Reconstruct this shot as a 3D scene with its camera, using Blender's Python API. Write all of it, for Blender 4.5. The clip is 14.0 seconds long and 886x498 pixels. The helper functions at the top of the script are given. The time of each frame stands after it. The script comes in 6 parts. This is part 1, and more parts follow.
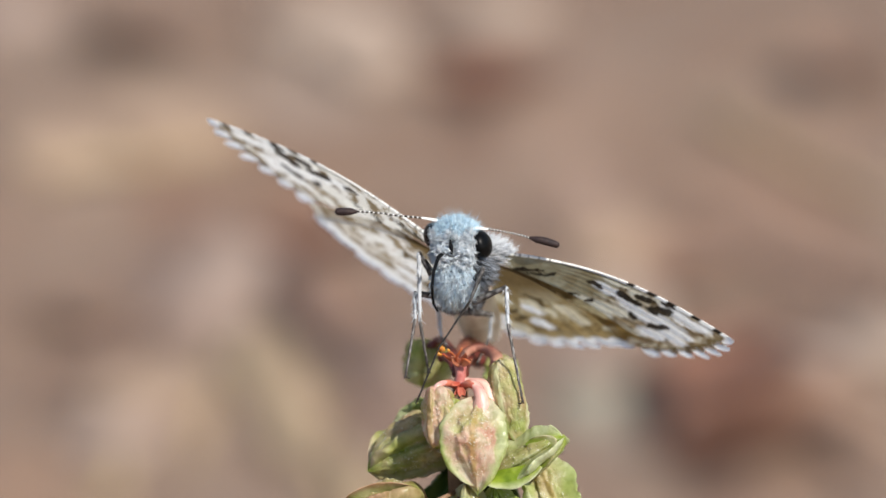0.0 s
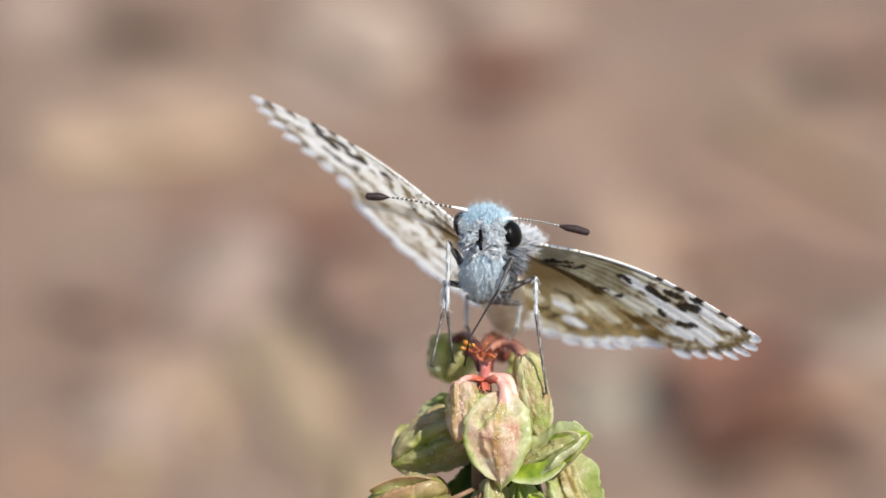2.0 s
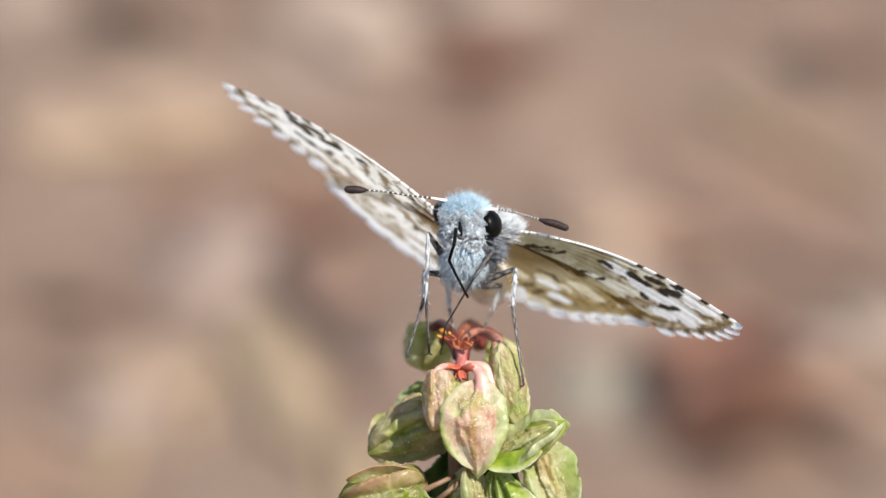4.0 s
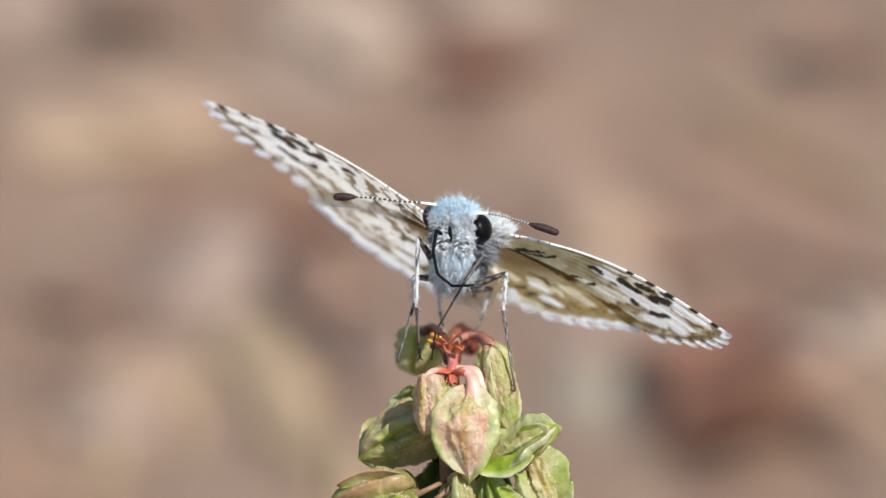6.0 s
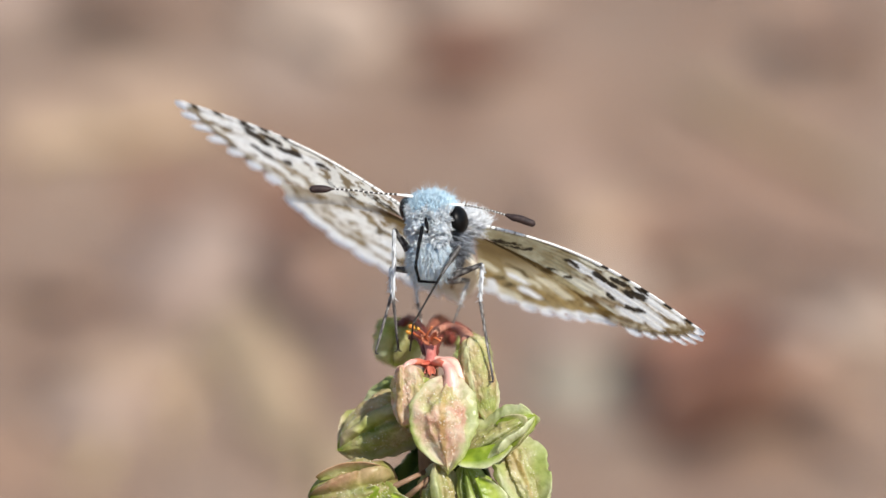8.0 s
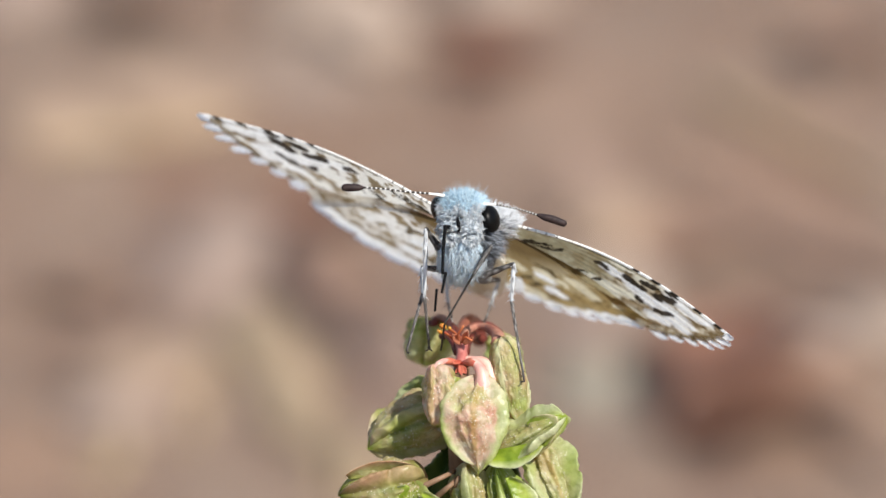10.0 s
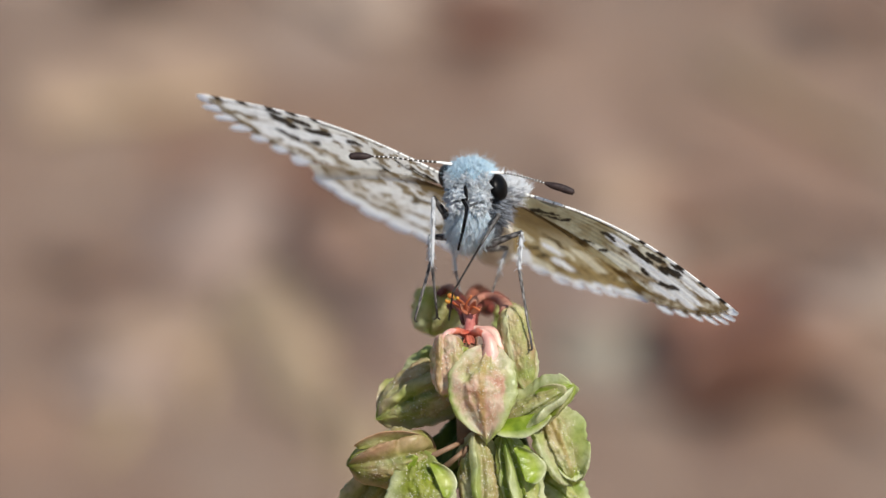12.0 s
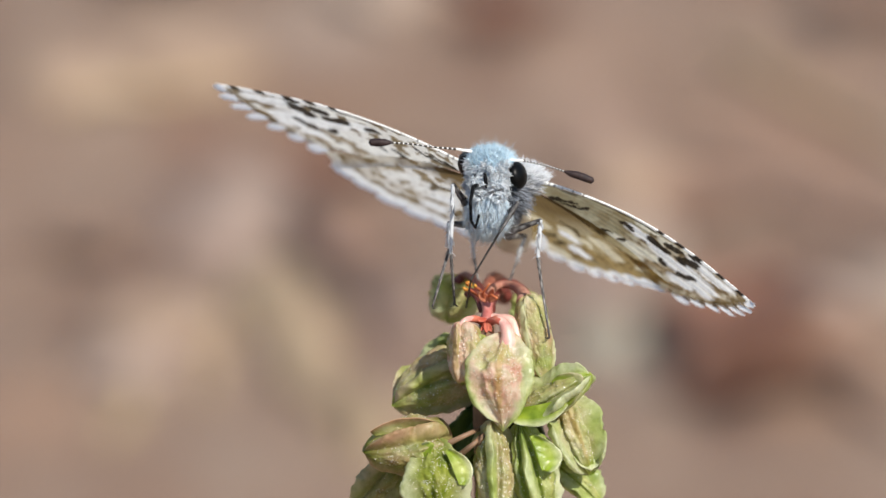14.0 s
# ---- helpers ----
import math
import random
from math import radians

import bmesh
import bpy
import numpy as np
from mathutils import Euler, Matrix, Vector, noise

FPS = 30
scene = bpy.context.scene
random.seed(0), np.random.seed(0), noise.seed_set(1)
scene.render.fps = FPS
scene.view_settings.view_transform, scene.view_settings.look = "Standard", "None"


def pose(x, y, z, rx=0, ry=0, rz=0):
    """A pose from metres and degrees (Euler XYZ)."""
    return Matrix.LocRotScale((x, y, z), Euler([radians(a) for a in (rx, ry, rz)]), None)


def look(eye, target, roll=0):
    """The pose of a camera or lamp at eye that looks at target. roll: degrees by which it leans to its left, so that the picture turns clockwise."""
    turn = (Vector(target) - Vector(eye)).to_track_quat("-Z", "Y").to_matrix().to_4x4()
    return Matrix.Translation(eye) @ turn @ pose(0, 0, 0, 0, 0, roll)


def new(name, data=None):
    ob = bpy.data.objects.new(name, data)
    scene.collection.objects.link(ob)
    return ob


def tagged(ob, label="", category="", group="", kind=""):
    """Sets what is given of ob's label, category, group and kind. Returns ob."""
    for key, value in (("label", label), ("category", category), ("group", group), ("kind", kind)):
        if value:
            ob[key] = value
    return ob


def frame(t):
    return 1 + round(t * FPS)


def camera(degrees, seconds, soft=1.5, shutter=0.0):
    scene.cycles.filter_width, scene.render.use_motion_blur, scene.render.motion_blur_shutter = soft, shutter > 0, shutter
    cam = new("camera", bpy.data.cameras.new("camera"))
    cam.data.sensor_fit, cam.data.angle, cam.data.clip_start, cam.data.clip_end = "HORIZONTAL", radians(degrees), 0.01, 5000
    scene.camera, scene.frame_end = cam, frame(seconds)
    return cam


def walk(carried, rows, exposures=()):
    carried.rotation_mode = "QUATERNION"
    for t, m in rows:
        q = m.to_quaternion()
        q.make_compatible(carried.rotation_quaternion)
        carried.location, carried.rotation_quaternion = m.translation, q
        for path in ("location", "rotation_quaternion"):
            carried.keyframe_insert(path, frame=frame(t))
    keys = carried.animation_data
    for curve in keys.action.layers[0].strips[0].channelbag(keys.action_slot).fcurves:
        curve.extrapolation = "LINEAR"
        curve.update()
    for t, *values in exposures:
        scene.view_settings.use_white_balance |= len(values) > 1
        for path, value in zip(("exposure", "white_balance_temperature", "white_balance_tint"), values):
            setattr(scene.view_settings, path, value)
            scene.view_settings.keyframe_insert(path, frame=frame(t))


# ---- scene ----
from mathutils import Quaternion

cam = camera(14.0, 14.0)
cam.data.dof.use_dof = True
cam.data.dof.focus_distance = 0.1803
cam.data.dof.aperture_fstop = 33.0
walk(cam, [
    (0, pose(-0.00025, -0.00154, 0.32212, 70.233, 0, 0.076) @ pose(0, 0, 0, 0, 0, -0.31)),
    (0.5, pose(0.00008, -0.00122, 0.32201, 70.053, 0, -0.023) @ pose(0, 0, 0, 0, 0, -0.05)),
    (1, pose(-0.00014, -0.00125, 0.32202, 70.014, 0, 0.041) @ pose(0, 0, 0, 0, 0, 0.02)),
    (1.5, pose(0.00005, -0.00121, 0.32200, 69.951, 0, -0.015) @ pose(0, 0, 0, 0, 0, 0.00)),
    (2, pose(-0.00093, -0.00161, 0.32215, 70.145, 0, 0.287) @ pose(0, 0, 0, 0, 0, 0.25)),
    (2.5, pose(-0.00020, -0.00132, 0.32204, 70.002, 0, 0.064) @ pose(0, 0, 0, 0, 0, 0.11)),
    (3, pose(-0.00051, -0.00119, 0.32200, 69.954, 0, 0.157) @ pose(0, 0, 0, 0, 0, 0.26)),
    (5.5, pose(0.00010, -0.00013, 0.32161, 69.948, 0, -0.030) @ pose(0, 0, 0, 0, 0, -0.13)),
    (6, pose(-0.00005, -0.00002, 0.32157, 70.014, 0, 0.013) @ pose(0, 0, 0, 0, 0, -0.06)),
    (6.5, pose(-0.00000, 0.00000, 0.32156, 70.000, 0, 0.000) @ pose(0, 0, 0, 0, 0, 0.00)),
    (7, pose(0.00058, 0.00016, 0.32150, 69.858, 0, -0.178) @ pose(0, 0, 0, 0, 0, -0.25)),
    (7.5, pose(0.00097, 0.00030, 0.32145, 69.745, 0, -0.299) @ pose(0, 0, 0, 0, 0, -0.13)),
    (8, pose(0.00054, -0.00029, 0.32167, 69.876, 0, -0.168) @ pose(0, 0, 0, 0, 0, -0.31)),
    (8.5, pose(0.00006, -0.00027, 0.32166, 69.923, 0, -0.016) @ pose(0, 0, 0, 0, 0, -0.11)),
    (11, pose(-0.00031, -0.00012, 0.32161, 69.695, 0, 0.092) @ pose(0, 0, 0, 0, 0, 0.04)),
    (11.5, pose(-0.00019, 0.00013, 0.32152, 69.542, 0, 0.059) @ pose(0, 0, 0, 0, 0, 0.07)),
    (12, pose(-0.00050, -0.00013, 0.32161, 69.390, 0, 0.154) @ pose(0, 0, 0, 0, 0, -0.14)),
    (12.5, pose(-0.00080, -0.00006, 0.32158, 69.351, 0, 0.247) @ pose(0, 0, 0, 0, 0, 0.11)),
    (13, pose(-0.00075, -0.00009, 0.32160, 69.284, 0, 0.228) @ pose(0, 0, 0, 0, 0, 0.18)),
    (13.5, pose(-0.00149, -0.00012, 0.32161, 69.257, 0, 0.460) @ pose(0, 0, 0, 0, 0, 0.14)),
    (14, pose(-0.00098, -0.00015, 0.32162, 69.189, 0, 0.301) @ pose(0, 0, 0, 0, 0, 0.45)),
], [
    (0, 0.03), (0.5, 0.12), (1, 0.16), (1.5, 0.19), (2, 0.17), (2.5, 0.10), (3, 0.17), (5.5, 0.25), (6, 0.12), (6.5, 0.05), (7, 0.34),
    (7.5, 0.19), (8, 0.19), (8.5, 0.34), (11, 0.05), (11.5, 0.07), (12, -0.14), (12.5, 0.09), (13, 0.07), (13.5, 0.07), (14, 0.05),
])

# ---- world, sun ----
SUN_TO = Vector((0.45, -0.52, 0.73)).normalized()
world = bpy.data.worlds.new("world")
scene.world = world
world.use_nodes = True
wn = world.node_tree.nodes
sky = wn.new("ShaderNodeTexSky")
sky.sky_type = "NISHITA"
sky.sun_disc = False
sky.sun_elevation = math.asin(SUN_TO.z)
sky.sun_rotation = math.atan2(SUN_TO.x, SUN_TO.y)
sky.altitude = 300
world.node_tree.links.new(sky.outputs[0], wn["Background"].inputs[0])
wn["Background"].inputs[1].default_value = 0.125
sun_data = bpy.data.lights.new("sun", "SUN")
sun_data.energy = 5.0
sun_data.angle = radians(0.55)
sun_data.color = (1.0, 0.95, 0.87)
sun = new("sun", sun_data)
sun.matrix_world = look(SUN_TO * 5, (0, 0, 0))

MM = 0.001
TILT = 20.0
HOME = Vector((0, 0.18 * math.cos(radians(TILT)), 0.26))
# the working space of the small subject: x right, y back, z up, millimetres, leaning with the line of sight
SPACE = Matrix.Translation(HOME) @ Matrix.Rotation(radians(-TILT), 4, "X")
HEAD = Vector((0.595, 1.000, 1.020))


# ---- materials ----
class Nodes:
    def __init__(self, name):
        self.mat = bpy.data.materials.new(name)
        self.mat.use_nodes = True
        self.tree = self.mat.node_tree
        self.bsdf = self.tree.nodes["Principled BSDF"]
        self.out = self.tree.nodes["Material Output"]

    def add(self, kind, **values):
        node = self.tree.nodes.new("ShaderNode" + kind)
        for key, value in values.items():
            node.inputs[key].default_value = value
        return node

    def link(self, a, b):
        self.tree.links.new(a, b)

    def coord(self, which="Object"):
        return self.add("TexCoord").outputs[which]

    def noise(self, vec, scale, detail=4.0, rough=0.55):
        node = self.add("TexNoise", Scale=scale, Detail=detail, Roughness=rough)
        self.link(vec, node.inputs["Vector"])
        return node.outputs["Fac"]

    def ramp(self, fac, stops):
        node = self.add("ValToRGB")
        band = node.color_ramp
        while len(band.elements) < len(stops):
            band.elements.new(0.5)
        for el, (pos, col) in zip(band.elements, stops):
            el.position = pos
            el.color = (*col, 1)
        self.link(fac, node.inputs["Fac"])
        return node.outputs["Color"]

    def mix(self, fac, a, b, how="MIX"):
        node = self.add("MixRGB")
        node.blend_type = how
        for sock, val in zip(node.inputs, (fac, a, b)):
            if isinstance(val, (int, float)):
                sock.default_value = val
            elif isinstance(val, tuple):
                sock.default_value = (*val, 1)
            else:
                self.link(val, sock)
        return node.outputs["Color"]

    def attr(self, name, out="Fac"):
        node = self.add("Attribute")
        node.attribute_name = name
        return node.outputs[out]

    def bump(self, height, strength, distance):
        node = self.add("Bump", Strength=strength, Distance=distance)
        self.link(height, node.inputs["Height"])
        self.link(node.outputs["Normal"], self.bsdf.inputs["Normal"])

    def color(self, socket):
        self.link(socket, self.bsdf.inputs["Base Color"])

    def rough(self, value, spec=0.5):
        self.bsdf.inputs["Roughness"].default_value = value
        self.bsdf.inputs["Specular IOR Level"].default_value = spec

    def thin(self, color, share):
        """Let light through a thin sheet."""
        trans = self.add("BsdfTranslucent")
        self.link(color, trans.inputs["Color"])
        mixer = self.add("MixShader", Fac=share)
        self.link(self.bsdf.outputs[0], mixer.inputs[1])
        self.link(trans.outputs[0], mixer.inputs[2])
        self.link(mixer.outputs[0], self.out.inputs["Surface"])


def plain(name, dark, light, scale, roughness, spec=0.5, bump=0.0):
    n = Nodes(name)
    fac = n.noise(n.coord(), scale)
    n.color(n.ramp(fac, [(0.3, dark), (0.7, light)]))
    n.rough(roughness, spec)
    if bump:
        n.bump(fac, bump, 0.0001)
    return n.mat


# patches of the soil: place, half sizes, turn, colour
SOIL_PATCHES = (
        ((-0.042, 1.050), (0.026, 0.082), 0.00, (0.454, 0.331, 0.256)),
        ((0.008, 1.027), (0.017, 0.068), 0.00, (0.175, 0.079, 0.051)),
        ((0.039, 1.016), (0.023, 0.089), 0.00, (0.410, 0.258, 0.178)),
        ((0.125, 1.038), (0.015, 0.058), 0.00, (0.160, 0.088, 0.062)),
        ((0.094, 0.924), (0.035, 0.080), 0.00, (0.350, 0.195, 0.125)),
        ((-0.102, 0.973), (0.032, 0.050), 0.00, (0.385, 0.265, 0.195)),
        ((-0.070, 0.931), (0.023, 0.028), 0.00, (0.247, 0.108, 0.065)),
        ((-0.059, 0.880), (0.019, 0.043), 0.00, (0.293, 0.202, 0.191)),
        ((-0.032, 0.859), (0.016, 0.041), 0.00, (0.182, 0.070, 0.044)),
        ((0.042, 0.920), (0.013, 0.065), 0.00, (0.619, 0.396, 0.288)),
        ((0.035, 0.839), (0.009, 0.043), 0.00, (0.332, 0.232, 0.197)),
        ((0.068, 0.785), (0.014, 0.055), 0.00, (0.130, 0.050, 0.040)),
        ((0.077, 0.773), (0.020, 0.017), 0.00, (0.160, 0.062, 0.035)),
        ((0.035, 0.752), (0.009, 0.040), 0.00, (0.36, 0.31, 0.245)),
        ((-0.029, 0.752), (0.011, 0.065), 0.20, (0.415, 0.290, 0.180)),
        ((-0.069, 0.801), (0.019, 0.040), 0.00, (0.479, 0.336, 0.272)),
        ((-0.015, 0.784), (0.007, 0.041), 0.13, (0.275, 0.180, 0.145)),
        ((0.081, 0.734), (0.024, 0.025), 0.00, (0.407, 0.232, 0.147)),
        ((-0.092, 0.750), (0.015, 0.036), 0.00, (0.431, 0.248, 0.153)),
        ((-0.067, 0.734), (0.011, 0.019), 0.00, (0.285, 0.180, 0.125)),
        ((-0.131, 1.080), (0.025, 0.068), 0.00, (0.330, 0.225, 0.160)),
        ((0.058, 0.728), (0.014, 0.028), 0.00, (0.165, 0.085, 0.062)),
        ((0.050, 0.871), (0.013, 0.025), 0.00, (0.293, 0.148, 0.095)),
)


def ground_material():
    n = Nodes("ground_soil")
    xy = n.coord()
    big = n.noise(xy, 9.0, 3.0)
    mid = n.noise(xy, 26.0, 5.0)
    fine = n.noise(xy, 220.0, 6.0, 0.7)
    base = n.ramp(big, [(0.30, (0.26, 0.135, 0.076)), (0.5, (0.322, 0.203, 0.141)), (0.68, (0.36, 0.25, 0.18))])
    base = n.mix(0.6, base, n.ramp(mid, [(0.32, (0.23, 0.125, 0.077)), (0.5, (0.335, 0.212, 0.142)), (0.66, (0.375, 0.265, 0.19))]))
    # darker, paler and redder soft patches, each at its own place on the soil
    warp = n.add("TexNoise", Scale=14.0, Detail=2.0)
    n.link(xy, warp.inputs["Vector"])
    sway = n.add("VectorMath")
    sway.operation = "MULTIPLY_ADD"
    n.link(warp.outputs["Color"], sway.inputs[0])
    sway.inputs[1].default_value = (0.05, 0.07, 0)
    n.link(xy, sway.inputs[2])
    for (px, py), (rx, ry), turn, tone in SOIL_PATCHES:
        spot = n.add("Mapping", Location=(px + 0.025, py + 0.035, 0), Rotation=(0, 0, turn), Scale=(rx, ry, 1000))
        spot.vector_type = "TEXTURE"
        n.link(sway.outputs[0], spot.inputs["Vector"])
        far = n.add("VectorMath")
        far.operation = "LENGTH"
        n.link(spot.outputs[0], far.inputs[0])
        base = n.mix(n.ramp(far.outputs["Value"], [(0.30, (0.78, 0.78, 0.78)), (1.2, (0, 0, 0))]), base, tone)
    base = n.mix(0.3, base, n.ramp(fine, [(0.3, (0.14, 0.075, 0.05)), (0.7, (0.43, 0.31, 0.225))]))
    base = n.mix(1.0, base, (1.0, 1.05, 1.10), "MULTIPLY")
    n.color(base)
    n.rough(0.92, 0.2)
    n.bump(fine, 0.7, 0.006)
    return n.mat


def pod_material():
    n = Nodes("pod_skin")
    xyz = n.coord()
    info = n.add("ObjectInfo").outputs["Random"]
    rim, rib = n.attr("rim"), n.attr("rib")
    shift = n.add("VectorMath")
    shift.operation = "ADD"
    n.link(xyz, shift.inputs[0])
    n.link(info, shift.inputs[1])
    vec = shift.outputs[0]
    patch = n.noise(vec, 420.0, 3.0)
    grain = n.noise(vec, 5200.0, 3.0, 0.7)
    wave = n.noise(vec, 900.0, 2.0)
    cells = n.add("TexVoronoi", Scale=6200.0)
    n.link(vec, cells.inputs["Vector"])
    beads = n.ramp(cells.outputs["Distance"], [(0.08, (1, 1, 1)), (0.40, (0, 0, 0))])
    green = n.ramp(wave, [(0.30, (0.19, 0.31, 0.008)), (0.48, (0.42, 0.55, 0.035)), (0.68, (0.70, 0.74, 0.22))])
    pink = n.ramp(wave, [(0.32, (0.74, 0.37, 0.28)), (0.5, (0.85, 0.59, 0.45)), (0.7, (0.92, 0.84, 0.68))])
    blush = n.ramp(patch, [(0.33, (0, 0, 0)), (0.54, (1, 1, 1))])
    middle = n.attr("middle")
    amount = n.mix(1.0, n.mix(1.0, blush, n.attr("blush"), "MULTIPLY"), middle, "MULTIPLY")
    amount = n.mix(1.0, amount, n.mix(1.0, n.attr("neck"), n.attr("blush"), "MULTIPLY"), "LIGHTEN")
    # a pod's own deeper green, together with shade painted into it
    deep_shade = n.attr("deep_shade")
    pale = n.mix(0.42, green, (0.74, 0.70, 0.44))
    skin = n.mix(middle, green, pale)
    skin = n.mix(deep_shade, skin, n.ramp(wave, [(0.30, (0.12, 0.17, 0.004)), (0.50, (0.26, 0.32, 0.014)), (0.70, (0.42, 0.46, 0.05))]))
    skin = n.mix(n.mix(1.0, n.attr("web"), (0.2, 0.2, 0.2), "MULTIPLY"), skin, n.mix(patch, (0.35, 0.47, 0.06), (0.70, 0.73, 0.32)))
    skin = n.mix(n.mix(1.0, n.attr("valley"), (0.88, 0.88, 0.88), "MULTIPLY"), skin, n.mix(patch, (0.14, 0.22, 0.006), (0.32, 0.43, 0.022)))
    skin = n.mix(amount, skin, pink)
    rim_tone = n.mix(n.attr("warm"), n.mix(patch, (0.68, 0.71, 0.40), (0.95, 0.92, 0.76)), n.mix(wave, (0.56, 0.24, 0.15), (0.82, 0.56, 0.40)))
    skin = n.mix(n.mix(1.0, rim, (0.95, 0.95, 0.95), "MULTIPLY"), skin, rim_tone)
    skin = n.mix(n.mix(1.0, rib, (0.7, 0.7, 0.7), "MULTIPLY"), skin, (0.60, 0.38, 0.11))
    sparse = n.mix(1.0, beads, n.ramp(grain, [(0.50, (0, 0, 0)), (0.58, (1, 1, 1))]), "MULTIPLY")
    skin = n.mix(n.mix(1.0, sparse, n.mix(1.0, middle, (0.9, 0.9, 0.9), "MULTIPLY"), "MULTIPLY"), skin, (0.94, 0.91, 0.78))
    crease = n.noise(vec, 2300.0, 3.0, 0.6)
    skin = n.mix(1.0, skin, n.ramp(crease, [(0.30, (0.70, 0.74, 0.54)), (0.52, (0.92, 0.93, 0.89)), (0.70, (1.0, 1.0, 1.0))]), "MULTIPLY")
    n.color(skin)
    n.rough(0.30, 0.38)
    height = n.mix(n.mix(1.0, middle, (0.75, 0.75, 0.75), "MULTIPLY"), n.mix(0.4, wave, crease), n.mix(0.25, n.mix(0.5, grain, crease), beads))
    n.bump(height, 0.6, 0.00024)
    n.thin(skin, 0.46)
    return n.mat


def painted(name, share=0.0, roughness=0.6, spec=0.3, scale=2500.0):
    """A sheet whose marking is kept in the mesh's colour layer."""
    n = Nodes(name)
    col = n.attr("marking", "Color")
    grain = n.noise(n.coord(), scale, 3.0, 0.7)
    col = n.mix(0.35, col, n.mix(1.0, col, n.ramp(grain, [(0.3, (0.72, 0.72, 0.72)), (0.7, (1.15, 1.15, 1.15))]), "MULTIPLY"))
    n.color(col)
    n.rough(roughness, spec)
    n.bump(grain, 0.4, 0.00004)
    if share:
        n.thin(col, share)
    return n.mat


def hair_material(name, dark, light, share=0.45):
    n = Nodes(name)
    rnd = n.add("NewGeometry").outputs["Random Per Island"]
    col = n.ramp(rnd, [(0.0, dark), (0.8, light)])
    n.color(col)
    n.rough(0.45, 0.4)
    n.thin(col, share)
    return n.mat


M_GROUND = ground_material()
M_POD = pod_material()
M_WING = painted("wing_scales", 0.76)
M_BAND = painted("antenna_bands", 0.0, 0.5)
M_LEG = painted("leg_scales", 0.0, 0.55)
M_FRINGE = hair_material("fringe_scales", (0.95, 0.96, 0.96), (0.99, 0.99, 0.99), 0.7)
M_FRINGE_DARK = hair_material("dark_fringe_scales", (0.22, 0.16, 0.10), (0.40, 0.32, 0.22), 0.5)
M_BLUE = hair_material("blue_hair", (0.32, 0.54, 0.70), (0.74, 0.88, 0.95), 0.15)
M_WHITE = hair_material("white_hair", (0.66, 0.74, 0.80), (0.98, 0.99, 1.0), 0.5)
M_SHOULDER = hair_material("shoulder_hair", (0.30, 0.33, 0.36), (0.95, 0.96, 0.98), 0.35)
M_CHEST = hair_material("chest_hair", (0.74, 0.87, 0.97), (0.93, 0.98, 1.0), 0.5)
M_FLANK = hair_material("flank_hair", (0.008, 0.009, 0.010), (0.34, 0.37, 0.42), 0.1)
M_BREAST = plain("breast_skin", (0.74, 0.83, 0.91), (0.86, 0.92, 0.97), 900, 0.8)
M_BODY = plain("body_skin", (0.20, 0.22, 0.25), (0.42, 0.44, 0.48), 900, 0.8)
M_THORAX = plain("thorax_skin", (0.03, 0.03, 0.032), (0.09, 0.09, 0.095), 900, 0.8)
M_COLLAR = hair_material("collar_hair", (0.74, 0.78, 0.82), (0.97, 0.98, 0.99), 0.45)
M_BELLY = plain("belly_scales", (0.58, 0.51, 0.38), (0.82, 0.78, 0.68), 1500, 0.6)
M_EYE = plain("eye_lens", (0.002, 0.002, 0.002), (0.004, 0.004, 0.004), 2500, 0.36, 0.12)
M_CLUB = plain("club_scales", (0.016, 0.010, 0.010), (0.045, 0.028, 0.026), 4000, 0.6, 0.25, 0.4)
M_PROB = plain("tongue_skin", (0.005, 0.005, 0.006), (0.010, 0.010, 0.011), 3000, 0.6, 0.06)
M_BEAD = plain("wart_skin", (0.78, 0.70, 0.56), (0.94, 0.92, 0.84), 3000, 0.3, 0.5)
M_STALK = plain("stalk_skin", (0.08, 0.010, 0.008), (0.20, 0.048, 0.035), 3000, 0.5, 0.4, 0.9)
M_ROSY = plain("rosy_stalk", (0.60, 0.25, 0.22), (0.80, 0.58, 0.46), 1100, 0.42, 0.5, 0.6)
M_PINK = plain("pink_stalk", (0.36, 0.085, 0.075), (0.58, 0.24, 0.20), 1500, 0.45, 0.4, 0.5)
M_STEM = plain("stem_skin", (0.14, 0.085, 0.045), (0.30, 0.18, 0.11), 900, 0.55, 0.4, 0.3)
M_STAMEN = plain("stamen_skin", (0.34, 0.06, 0.03), (0.58, 0.20, 0.07), 1200, 0.35, 0.5, 0.5)
M_ANTHER = plain("anther_skin", (0.42, 0.11, 0.02), (0.78, 0.44, 0.06), 1800, 0.35, 0.5, 0.8)
M_CALYX = plain("calyx_skin", (0.42, 0.06, 0.04), (0.60, 0.20, 0.12), 1800, 0.35, 0.5, 0.5)


# ---- mesh helpers ----
def part(name, bm, material, parent, label="", at=None, smooth=True):
    """One mesh object from millimetre coordinates under a thing or a part."""
    if isinstance(bm, bmesh.types.BMesh):
        me = bpy.data.meshes.new(name)
        bm.to_mesh(me)
        bm.free()
    else:
        me = bm
    if me.get("done") is None:
        me.transform(Matrix.Diagonal((MM, MM, MM, 1)))
        me["done"] = 1
        me.materials.append(material)
        if smooth:
            me.polygons.foreach_set("use_smooth", [True] * len(me.polygons))
    ob = new(name, me)
    ob.parent = parent
    if at is not None:
        ob.matrix_basis = at
    return tagged(ob, label)


def mesh_of(name, verts, faces):
    me = bpy.data.meshes.new(name)
    me.from_pydata([tuple(v) for v in verts], [], faces)
    me.update()
    return me


